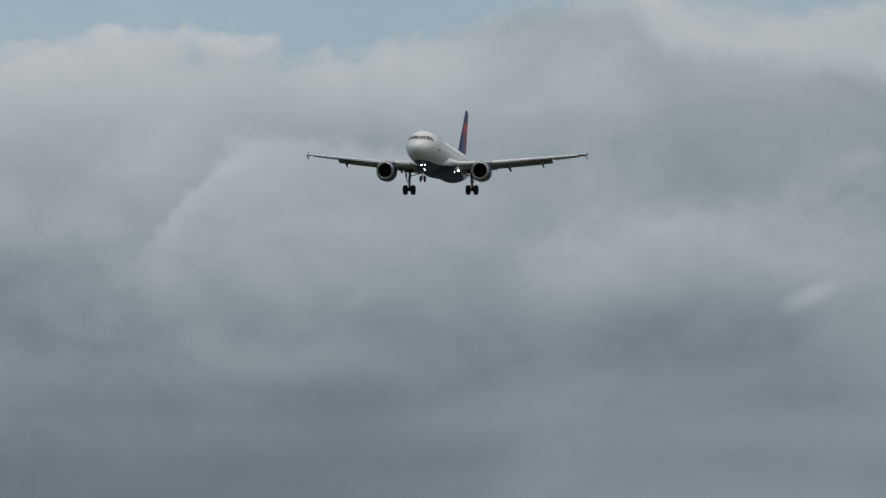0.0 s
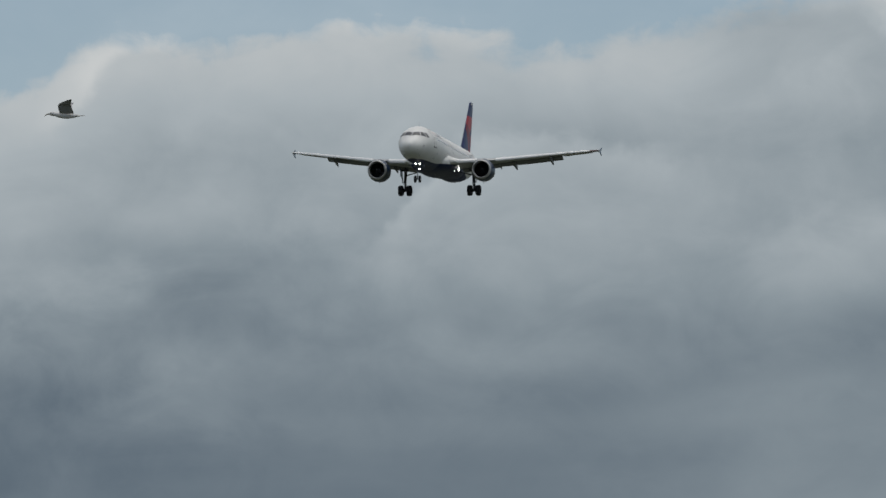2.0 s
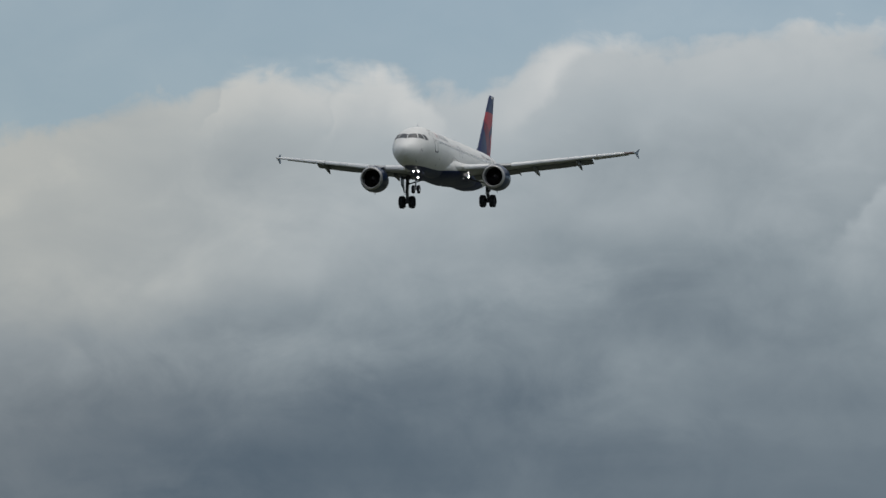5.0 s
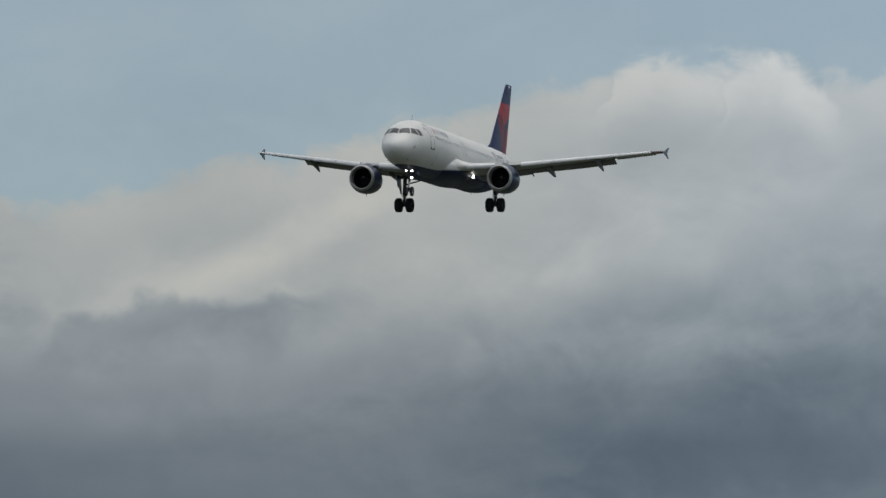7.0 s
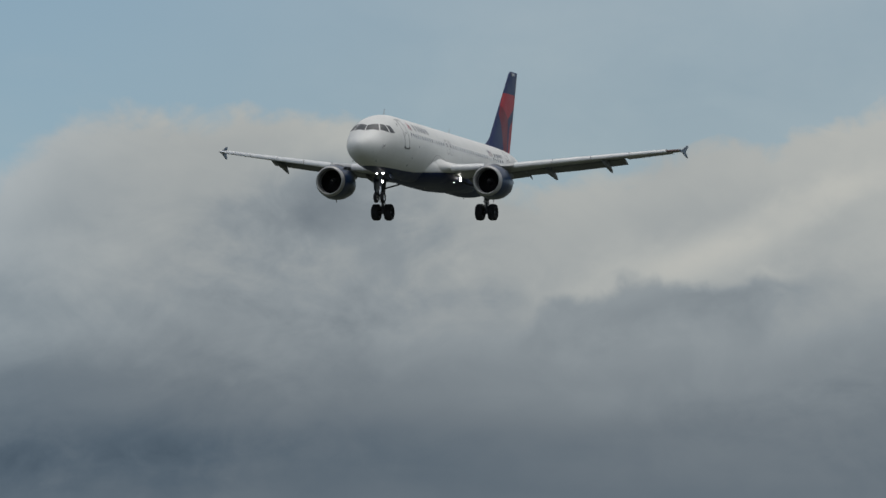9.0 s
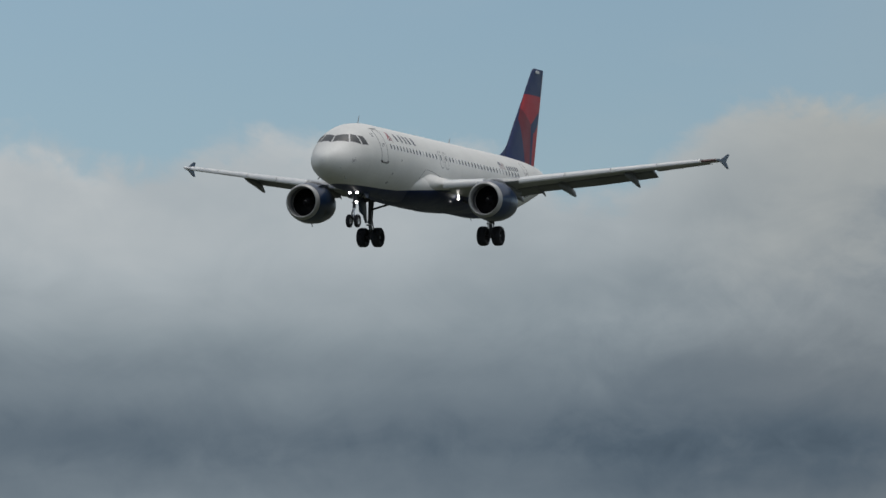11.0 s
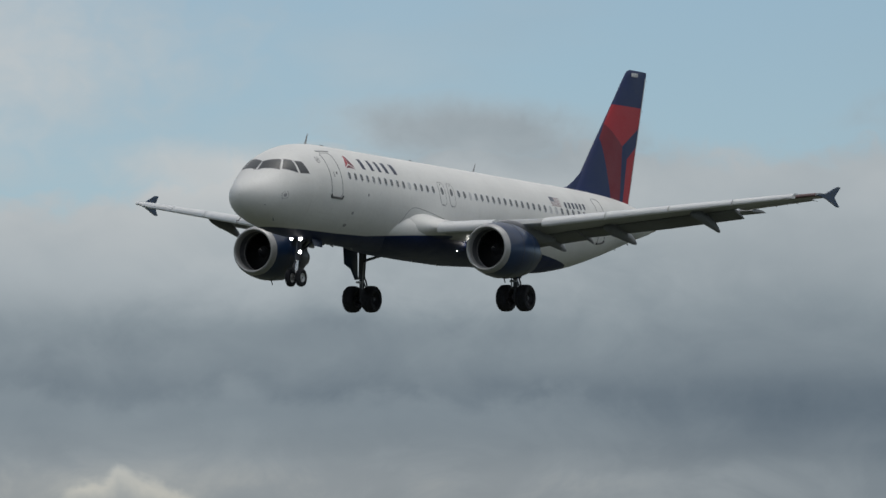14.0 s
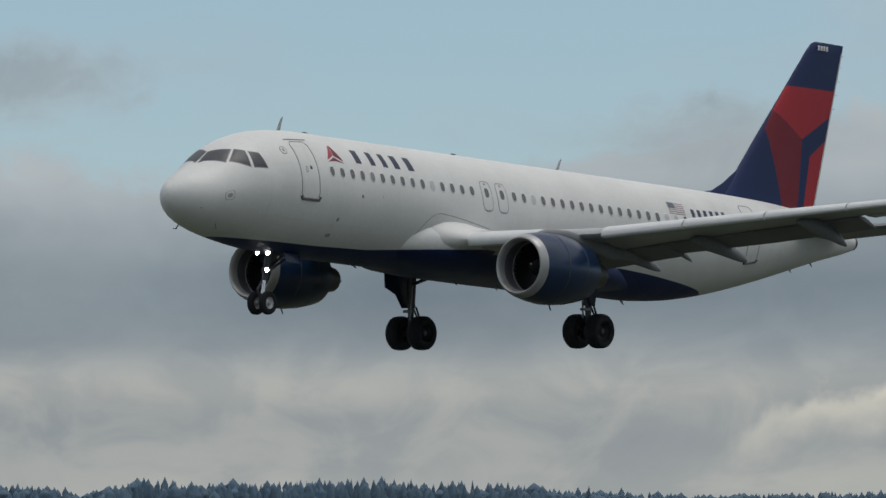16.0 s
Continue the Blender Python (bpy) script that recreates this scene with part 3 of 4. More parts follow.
def oval(a, phi, wide, tall, off=0.006, side=1, seg=16, power=2.6, hole=0.0):
    """A rounded plate on the hull, wide metres long and tall degrees high; hole leaves a ring."""
    bm = bmesh.new()
    rings = []
    for s, o in ((1.0, -0.004), (0.93, off), (max(hole, 0.5), off), (hole if hole else 0.02, -0.004 if hole else off)):
        ring = []
        for k in range(seg):
            u = 2 * math.pi * (k + 0.5) / seg
            c, d = math.cos(u), math.sin(u)
            q = (abs(c) ** power + abs(d) ** power) ** (-1 / power)
            ring.append(skin(a + s * wide / 2 * q * c, phi + s * tall / 2 * q * d, o, side))
        rings.append(ring)
    return loft(rings, bm, caps=False)


def stroke(points, wide=0.03, off=0.005, side=1):
    """A narrow joint drawn along (aft, phi) points of the hull."""
    bm = bmesh.new()
    fine = []
    for (a0, p0), (a1, p1) in zip(points, points[1:]):
        n = max(1, int(max(abs(a1 - a0) / 0.3, abs(p1 - p0) / 4)))
        fine += [(a0 + (a1 - a0) * k / n, p0 + (p1 - p0) * k / n) for k in range(n)]
    fine.append(points[-1])
    rows = []
    for k, (a, p) in enumerate(fine):
        b, q = fine[min(k + 1, len(fine) - 1)]
        c, r = fine[max(k - 1, 0)]
        da, dp = b - c, (q - r) * 0.0349
        long = math.hypot(da, dp) or 1
        ua, up = -dp / long * wide / 2, da / long * wide / 2 / 0.0349
        rows.append([skin(a + ua, p + up, -0.002, side), skin(a + ua * 0.6, p + up * 0.6, off, side), skin(a - ua * 0.6, p - up * 0.6, off, side), skin(a - ua, p - up, -0.002, side)])
    return loft(rows, bm, closed=False)


def wing_line(y):
    """Leading edge, full chord and height of the wing at y metres out."""
    lead = 12.15 + (y - 1.98) * 0.545
    trail = 18.95 + (y - 1.98) * 0.05 if y < 6.4 else 19.17 + (y - 6.4) * 0.262
    return lead, trail - lead, -1.37 + (y - 2) * 0.155 - 0.00025 * (y - 2) ** 2


def root_rise(y):
    """How far the leading edge is raised towards the root, where the wing is set at an angle."""
    return 0.068 * max(0.0, 6.4 - y)


def foil(a, y, z, chord, thick, turn=0.0, n=12, lo=0.0, hi=1.0, sweep=0.0):
    """A ring of points round a wing section, from lo to hi of its chord, nose turned down by turn degrees."""
    pts = []
    us = [lo + (hi - lo) * (1 - math.cos(math.pi * k / n)) / 2 for k in range(n + 1)]

    def half(u):
        return thick * chord * (1.48 * math.sqrt(max(u, 0)) - 0.63 * u - 1.758 * u * u + 1.421 * u ** 3 - 0.5 * u ** 4)
    for u in us:
        pts.append((u * chord, half(u) * 1.05 + 0.02 * chord * math.sin(math.pi * u)))
    for u in us[::-1][1:-1]:
        pts.append((u * chord, -half(u) * 0.85 + 0.02 * chord * math.sin(math.pi * u)))
    c, s = math.cos(radians(turn)), math.sin(radians(turn))
    return [(-(a + x * c + h * s), y, z - x * s + h * c) for x, h in pts]


def make_wing(plane, side):
    """A wing with its slats, flaps, aileron, track fairings and tip fence. side: 1 to port, -1 to starboard."""
    ys = [0.6, 1.98, 3.2, 4.8, 6.4, 8, 9.6, 11.2, 12.8, 13.2, 14.8, 16.2, 16.95]
    rings = []
    for y in ys:
        lead, chord, z = wing_line(y)
        thick = 0.15 - 0.045 * min(1, y / 10)
        rings.append(foil(lead, y * side, z + root_rise(y), chord * (0.82 if y < 16.9 else 0.9), thick, math.degrees(math.atan(root_rise(y) / (chord * 0.8)))))
    wing = part("wing", loft(rings), WING_GREY, plane, "grey painted wing with slats and flaps lowered")
    # white fillet that leads the hull's fairing into the wing
    rings = []
    for y, ahead, long, thick, up in ((1.5, 1.25, 5.2, 0.30, 0.10), (1.9, 0.80, 4.9, 0.25, 0.06), (2.2, 0.48, 4.6, 0.21, 0.03), (2.5, 0.26, 4.4, 0.185, 0.01), (2.78, 0.16, 4.2, 0.17, 0.0)):
        lead, chord, z = wing_line(y)
        rings.append(foil(lead - ahead, y * side, z + root_rise(y) + up, long, thick, 2.5))
    part("wing_root_fillet", loft(rings), HULL, wing, "white fillet at the wing root")
    for y0, y1 in ((2.82, 4.85), (6.75, 9.1), (9.14, 11.5), (11.54, 13.9), (13.94, 16.2)):
        rings = []
        for k in range(5):
            y = y0 + (y1 - y0) * k / 4
            lead, chord, z = wing_line(y)
            size = 0.52 + 0.045 * (17 - y)
            rings.append(foil(lead - 0.34, y * side, z + root_rise(y) - 0.07 - 0.006 * (17 - y), size * 1.2, 0.36 if y1 < 5 else 0.33, -16, 10))
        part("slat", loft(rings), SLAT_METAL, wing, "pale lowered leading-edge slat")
    for y0, y1, chord in ((2.5, 6.48, 1.35), (6.52, 13.05, 1.12)):
        rings = []
        for k in range(7):
            y = y0 + (y1 - y0) * k / 6
            lead, full, z = wing_line(y)
            size = chord * (1.0 if y < 6.5 else 0.98 - 0.011 * (y - 6.5))
            rings.append(foil(lead + full * 0.775, y * side, z - 0.03, size, 0.13, min(19.0, 13.5 + 1.6 * max(0.0, y - 6.5))))
        part("flap", loft(rings), SHADED_GREY, wing, "grey flap lowered for landing")
    rings = []
    for k in range(4):
        y = 13.2 + 3.0 * k / 3
        lead, full, z = wing_line(y)
        rings.append(foil(lead + full * 0.815, y * side, z - 0.01, full * 0.2, 0.12, 3))
    part("aileron", loft(rings), WING_GREY, wing)
    for y, a1, z1, size in ((5.05, 19.9, -1.45, 0.75), (8.04, 20.75, -1.10, 0.95), (11.96, 21.05, -0.60, 0.85), (6.5, 19.75, -1.18, 0.40)):
        lead, full, z = wing_line(y)
        a0 = a1 - 3.3 * size
        rings = []
        for k in range(13):
            u = k / 12
            r = math.sqrt(min(1, 0.02 + u * 3)) * math.sqrt(max(0.06, 1 - u ** 4))
            a = a0 + (a1 - a0) * u
            drop = (z - 0.20) + (z1 - (z - 0.20)) * u ** 2.2
            rings.append([(-a, side * y + 0.17 * size * r * math.cos(w), drop + 0.30 * size * r * math.sin(w)) for w in [2 * math.pi * j / 14 for j in range(14)]])
        part("flap_track_fairing", loft(rings), SHADED_GREY, wing, "grey canoe-shaped flap track fairing")
    for y in (13.6, 14.5, 15.4, 16.2):
        lead, full, z = wing_line(y)
        bm = bmesh.new()
        rod(bm, (-(lead + full), side * y, z - 0.03), (-(lead + full + 0.24), side * y, z - 0.04), 0.014, 0.008, 6)
        part("static_wick", bm, SEAL, wing)
    lead, full, z = wing_line(16.95)
    rings = []
    for y, grow in ((16.2, 0.06), (16.5, 0.05), (16.93, 0.03)):
        l2, f2, z2 = wing_line(y)
        rings.append(foil(l2 - grow, y * side, z2 - 0.02, f2 * 0.42, 0.24, -3, 8))
    part("wingtip_cap", loft(rings), RED_LIT_TIP if side > 0 else SLAT_METAL, wing, "port wingtip edge, red-brown from the navigation light" if side > 0 else "pale wingtip leading edge")
    fence = [(20.35, 0.0), (21.2, 0.12), (22.12, 0.47), (22.42, 0.47), (22.10, 0.12), (22.0, 0.0), (22.10, -0.12), (22.38, -0.40), (22.14, -0.40), (21.2, -0.12)]
    bm = bmesh.new()
    rings = [[(-a, side * (16.98 + off + 0.14 * abs(h)), z + h) for a, h in fence] for off in (-0.03, 0.03)]
    part("wingtip_fence", loft(rings, bm), NAVY_PAINT, wing, "navy arrow-shaped wingtip fence")
    return wing


def make_engine(plane, side):
    """A turbofan under its pylon: cowl, bare metal lip, duct, fan, spinner, core and plug."""
    y, z, a = 5.75 * side, -2.0, 11.32
    c = (-a, y, z)
    engine = part("engine_cowl", lathe([(0.27, 1.062), (0.50, 1.115), (0.9, 1.175), (1.4, 1.205), (1.9, 1.18), (2.4, 1.12), (2.9, 1.02), (3.25, 0.93), (3.25, 0.90), (2.9, 0.92), (2.5, 0.90)], c, seg=48), NAVY_PAINT, plane, "navy turbofan cowl with bare metal inlet lip")
    part("inlet_lip", lathe([(0.29, 1.069), (0.16, 1.030), (0.07, 0.990), (0.015, 0.955), (0.0, 0.925), (0.02, 0.893), (0.08, 0.863), (0.20, 0.840), (0.32, 0.832)], c, seg=48), LIP_METAL, engine, "bare metal inlet lip")
    part("inlet_duct", lathe([(0.31, 0.831), (0.6, 0.850), (0.98, 0.870), (1.02, 0.868)], c, seg=48), DUCT, engine)
    rows = []
    for r, w, tw in ((0.26, 0.05, 0.10), (0.42, 0.06, 0.13), (0.62, 0.075, 0.17), (0.86, 0.085, 0.22)):
        rows.append([(-0.95 - q * tw / 2 - t, r * math.cos(q * w / r), r * math.sin(q * w / r)) for q, t in ((-1, 0), (0, -0.006), (1, 0), (0, 0.006))])
    blade = finish(loft(rows), "fan_blade", BLADE)
    for k in range(36):
        b = new("fan_blade", blade)
        b.parent, b.location, b.rotation_euler = engine, c, (2 * math.pi * k / 36, 0, 0)
    part("fan_ring", lathe([(0.77, 0.858), (0.775, 0.843), (0.80, 0.843), (0.81, 0.861)], c, seg=48), LIP_METAL, engine, "thin pale ring before the fan")
    part("fan_casing", lathe([(1.10, 0.868), (1.14, 0.5), (1.14, 0.02)], c, seg=32), BLACK, engine)
    part("spinner", lathe([(0.58, 0.005), (0.62, 0.05), (0.75, 0.14), (0.90, 0.22), (1.0, 0.27)], c, seg=24), BLACK, engine)
    bm = bmesh.new()
    rows = []
    for k in range(9):
        u = 0.9 + 1.5 * k / 8
        s = 0.655 + 0.010 * k
        r = 0.075 + 0.0085 * k
        rows.append([(-(a + s - 0.006), y + (r + d) * math.cos(u), z + (r + d) * math.sin(u)) for d in (-0.020 + 0.0015 * k, 0.020 - 0.0015 * k)])
    part("spinner_mark", loft(rows, bm, closed=False), MARK_WHITE, engine, "white spiral mark on the spinner")
    part("core_cowl", lathe([(2.6, 0.66), (3.0, 0.66), (3.4, 0.60), (3.9, 0.50), (4.35, 0.40), (4.35, 0.37), (3.9, 0.36)], c, seg=32), HOT_METAL, engine, "scorched metal core cowl")
    part("exhaust_plug", lathe([(3.9, 0.28), (4.3, 0.27), (4.6, 0.18), (4.85, 0.03)], c, seg=24), HOT_METAL, engine)
    for s, r in ((1.28, 1.2055), (2.35, 1.128)):
        part("cowl_joint", lathe([(s - 0.012, r - 0.002), (s - 0.008, r + 0.004), (s + 0.008, r + 0.003), (s + 0.012, r - 0.004)], c, seg=48), SEAL, engine)
    bm = bmesh.new()
    rod(bm, (-(a + 1.7), y, z - 1.15), (-(a + 1.82), y, z - 1.36), 0.03, 0.02)
    part("drain_mast", bm, SEAL, engine)
    # strake on the inboard flank
    bm = bmesh.new()
    w = radians(52)
    inward = -side
    base = [(0.75, 0.0), (1.1, 0.22), (1.75, 0.26), (1.85, 0.0)]
    slab(bm, [(-(a + s), y + inward * (1.17 + h) * math.cos(w), z + (1.17 + h) * math.sin(w)) for s, h in base], 0.03)
    part("strake", bm, NAVY_PAINT, engine)
    # pylon
    rows = []
    for aa, top, low, half in ((12.1, -0.90, -0.97, 0.02), (12.35, -0.79, -1.0, 0.09), (12.7, -0.70, -1.05, 0.15), (13.2, -0.65, -1.08, 0.18), (13.8, -0.64, -1.1, 0.20), (15.4, -0.75, -1.30, 0.19), (16.4, -0.95, -1.42, 0.14), (17.6, -1.05, -1.3, 0.03)):
        ring = [2 * math.pi * k / 16 for k in range(16)]
        rows.append([(-aa, y + half * math.cos(u), (top + low) / 2 + (top - low) / 2 * math.sin(u) * (1 + 0.25 * math.cos(u) ** 2)) for u in ring])
    part("pylon", loft(rows), SHADED_GREY, engine, "grey engine pylon")
    return engine


def tyre(c, r, w):
    h = w / 2
    prof = [(-h * 0.62, r * 0.50), (-h * 0.85, r * 0.56), (-h, r * 0.72), (-h * 0.93, r * 0.88), (-h * 0.70, r * 0.97), (-h * 0.3, r), (-h * 0.27, r * 0.985), (-h * 0.2, r * 0.985), (-h * 0.17, r)]
    prof += [(-s, q) for s, q in prof[::-1]]
    return lathe(prof, c, "y", 36)


def rim(c, r, w):
    h = w / 2
    prof = [(-h * 0.30, 0.01), (-h * 0.42, r * 0.14), (-h * 0.36, r * 0.20), (-h * 0.22, r * 0.30), (-h * 0.45, r * 0.42), (-h * 0.70, r * 0.51), (-h * 0.60, r * 0.53)]
    prof += [(-s, q) for s, q in prof[::-1]]
    return lathe(prof, c, "y", 30)


def make_wheel(plane, c, r, w, label, hub):
    wheel = part("wheel", tyre(c, r, w), BLACK, plane, label)
    part("rim", rim(c, r, w), hub, wheel, "alloy wheel hub")


def make_main_gear(plane, side):
    a, y, z = 17.70, 3.82 * side, -3.675
    bm = bmesh.new()
    rod(bm, (-17.45, y - 0.12 * side, -1.2), (-17.62, y, -2.75), 0.18, 0.145)
    rod(bm, (-17.62, y, -2.70), (-17.62, y, -2.82), 0.165, 0.165)
    rod(bm, (-17.45, y - 0.55, -1.45), (-17.45, y + 0.45, -1.45), 0.13)
    leg = part("main_gear_leg", bm, STRUT, plane, "dark main landing gear leg, lowered")
    bm = bmesh.new()
    rod(bm, (-17.62, y, -2.80), (-17.70, y, z), 0.105)
    rod(bm, (-a, y - 0.62, z), (-a, y + 0.62, z), 0.085)
    rod(bm, (-17.70, y, z + 0.16), (-17.70, y, z - 0.13), 0.15)
    part("oleo", bm, STRUT, leg, "steel sliding strut and axle")
    bm = bmesh.new()
    rod(bm, (-17.5, y - 0.05 * side, -2.05), (-17.3, y - 1.3 * side, -1.75), 0.06)
    rod(bm, (-17.3, y - 1.3 * side, -1.75), (-17.25, y - 1.6 * side, -1.6), 0.07)
    part("side_stay", bm, STRUT, leg)
    bm = bmesh.new()
    for dx in (-0.07, 0.07):
        rod(bm, (-17.82, y + dx, -2.78), (-18.12, y + dx * 0.6, -3.2), 0.035)
        rod(bm, (-18.12, y + dx * 0.6, -3.2), (-17.82, y + dx, z + 0.08), 0.035)
    part("torque_link", bm, STRUT, leg)
    bm = bmesh.new()
    rod(bm, (-17.45, y - 0.2 * side, -1.55), (-17.5, y - 0.1 * side, -3.25), 0.03)
    rod(bm, (-17.46, y - 0.17, -2.95), (-17.46, y + 0.17, -2.95), 0.05)
    part("brake_line", bm, TRIM_GREY, leg)
    bm = bmesh.new()
    yd = y + 0.30 * side
    slab(bm, [(-16.5, yd + 0.05 * side, -1.30), (-17.75, yd + 0.05 * side, -1.30), (-17.68, yd - 0.06 * side, -2.82), (-17.45, yd - 0.06 * side, -2.84), (-17.10, yd - 0.03 * side, -2.40), (-16.55, yd, -2.20)], 0.05)
    part("gear_door", bm, NAVY_PAINT, leg, "dark leg-mounted gear door")
    for s in (-0.465, 0.465):
        make_wheel(plane, (-a, y + s, z), 0.585, 0.53, "black main landing gear wheel", HUB)


def make_nose_gear(plane):
    a, z = 5.06, -3.70
    bm = bmesh.new()
    rod(bm, (-5.35, 0, -1.75), (-5.14, 0, -2.95), 0.115, 0.10)
    rod(bm, (-5.36, -0.32, -2.0), (-5.36, 0.32, -2.0), 0.07)
    leg = part("nose_gear_leg", bm, STRUT, plane, "dark nose landing gear leg, lowered")
    bm = bmesh.new()
    rod(bm, (-5.14, 0, -2.9), (-5.06, 0, z + 0.05), 0.065)
    rod(bm, (-a, -0.34, z), (-a, 0.34, z), 0.05)
    part("oleo", bm, CHROME, leg, "bright sliding strut")
    bm = bmesh.new()
    for s in (-0.16, 0.16):
        rod(bm, (-5.2, s * 0.5, -2.65), (-6.35, s, -1.95), 0.05)
    rod(bm, (-5.0, 0, -3.0), (-4.78, 0, -3.28), 0.04)
    rod(bm, (-4.78, 0, -3.28), (-5.0, 0, z + 0.1), 0.04)
    part("drag_stay", bm, STRUT, leg)
    for s in (-1, 1):
        bm = bmesh.new()
        slab(bm, [(-5.45, s * 0.45, -1.95), (-6.35, s * 0.45, -1.98), (-6.3, s * 0.55, -2.32), (-5.55, s * 0.55, -2.30)], 0.03)
        part("gear_door", bm, NAVY_PAINT, leg, "small navy nose gear door")
    bm = bmesh.new()
    rod(bm, (-5.05, -0.34, -2.02), (-5.05, 0.34, -2.02), 0.04)
    rod(bm, (-5.05, 0, -2.02), (-5.2, 0, -2.1), 0.06)
    part("lamp_bracket", bm, STRUT, leg)
    bm = bmesh.new()
    rod(bm, (-5.0, 0.21, -2.61), (-5.14, 0.05, -2.62), 0.06)
    rod(bm, (-5.14, -0.12, -2.62), (-5.14, 0.16, -2.62), 0.055)
    part("lamp_bracket", bm, STRUT, leg)
    for y, zz, r in ((-0.22, -2.03, 0.08), (0.22, -2.03, 0.095), (0.19, -1.86, 0.055), (0.21, -2.61, 0.08)):
        make_lamp(plane, "nose_gear_light", (-4.99, y, zz), r)
    for s in (-0.25, 0.25):
        make_wheel(plane, (-a, s, z), 0.385, 0.225, "black nose wheel with pale hub", RIM)


def make_lamp(plane, name, c, r):
    x, y, z = c
    lamp = part(name, lathe([(0.16, r * 0.3), (0.13, r * 0.8), (0.0, r * 1.12), (-0.02, r * 1.12), (-0.02, r)], c, seg=20), TRIM_GREY, plane, "round aircraft lamp, switched on")
    part("lens", lathe([(-0.015, r), (-0.045, r * 0.6), (-0.055, 0.004)], c, seg=20), LAMP, lamp, "glowing white lens")


def make_tail(plane):
    rings = []
    for z, lead, trail, thick in ((1.55, 29.4, 34.98, 0.10), (2.4, 30.10, 35.23, 0.10), (4.0, 31.38, 35.60, 0.095), (6.0, 33.05, 36.06, 0.09), (7.5, 34.29, 36.40, 0.09), (7.78, 34.55, 36.46, 0.08), (7.88, 34.80, 36.47, 0.05)):
        chord, pts = trail - lead, []
        n = 12
        us = [(1 - math.cos(math.pi * k / n)) / 2 for k in range(n + 1)]
        for sgn, seq in ((1, us), (-1, us[::-1][1:-1])):
            for u in seq:
                h = thick * chord * (1.48 * math.sqrt(u) - 0.63 * u - 1.758 * u * u + 1.421 * u ** 3 - 0.5 * u ** 4)
                pts.append((-(lead + u * chord), sgn * h, z))
        rings.append(pts)
    fin = part("tail_fin", loft(rings), FIN, plane, "navy tail fin with red angular pattern")
    rows = []
    for a, h, w in ((28.4, 2.02, 0.02), (29.2, 2.16, 0.045), (29.8, 2.46, 0.055), (30.3, 2.80, 0.06), (30.9, 3.2, 0.04)):
        rows.append([(-a, -w, 1.7), (-a, -w * 0.8, h - 0.1), (-a, 0, h), (-a, w * 0.8, h - 0.1), (-a, w, 1.7)])
    part("dorsal_fillet", loft(rows, closed=False), FIN, fin)
    rows = []
    for z, a in ((1.9, 35.05), (4.0, 35.54), (6.0, 36.0), (7.6, 36.37)):
        rows.append([(-(a - 0.02), -0.03, z), (-(a + 0.05), -0.012, z), (-(a + 0.05), 0.012, z), (-(a - 0.02), 0.03, z)])
    part("rudder_edge", loft(rows, caps=True), SLAT_METAL, fin, "pale rudder trailing edge")
    for s in (1, -1):
        for k in range(4):
            bm = bmesh.new()
            x = 34.85 + 0.16 * k
            slab(bm, [(-x, s * 0.118, 7.58), (-(x + 0.11), s * 0.118, 7.58), (-(x + 0.11), s * 0.118, 7.75), (-x, s * 0.118, 7.75)], 0.03)
            part("number_bar", bm, MARK_WHITE, fin)
    for z in (5.6, 6.1, 6.6, 7.1, 7.5):
        bm = bmesh.new()
        a = 34.98 + (z - 1.55) * 0.242
        rod(bm, (-a, 0, z), (-(a + 0.17), 0, z + 0.015), 0.009, 0.005, 6)
        part("static_wick", bm, SEAL, fin)
    for side in (1, -1):
        rings = []
        for k in range(6):
            u = k / 5
            y = 0.5 + 5.72 * u
            lead, chord = 31.75 + (y - 0.5) * 0.60, 3.75 - 2.35 * u
            rings.append(foil(lead, side * y, 0.85 + 0.105 * y, chord, 0.10))
        tail = part("tailplane", loft(rings), SHADED_GREY, plane, "grey horizontal tailplane")
        rings = []
        for k in range(4):
            u = k / 3
            y = 1.2 + 4.9 * u
            lead, chord = 31.75 + (y - 0.5) * 0.60, 3.75 - 2.35 * (y - 0.5) / 5.72
            rings.append(foil(lead + chord * 0.74, side * y, 0.85 + 0.105 * y - 0.004, chord * 0.30, 0.11, -4))
        part("elevator", loft(rings), SHADED_GREY, tail)


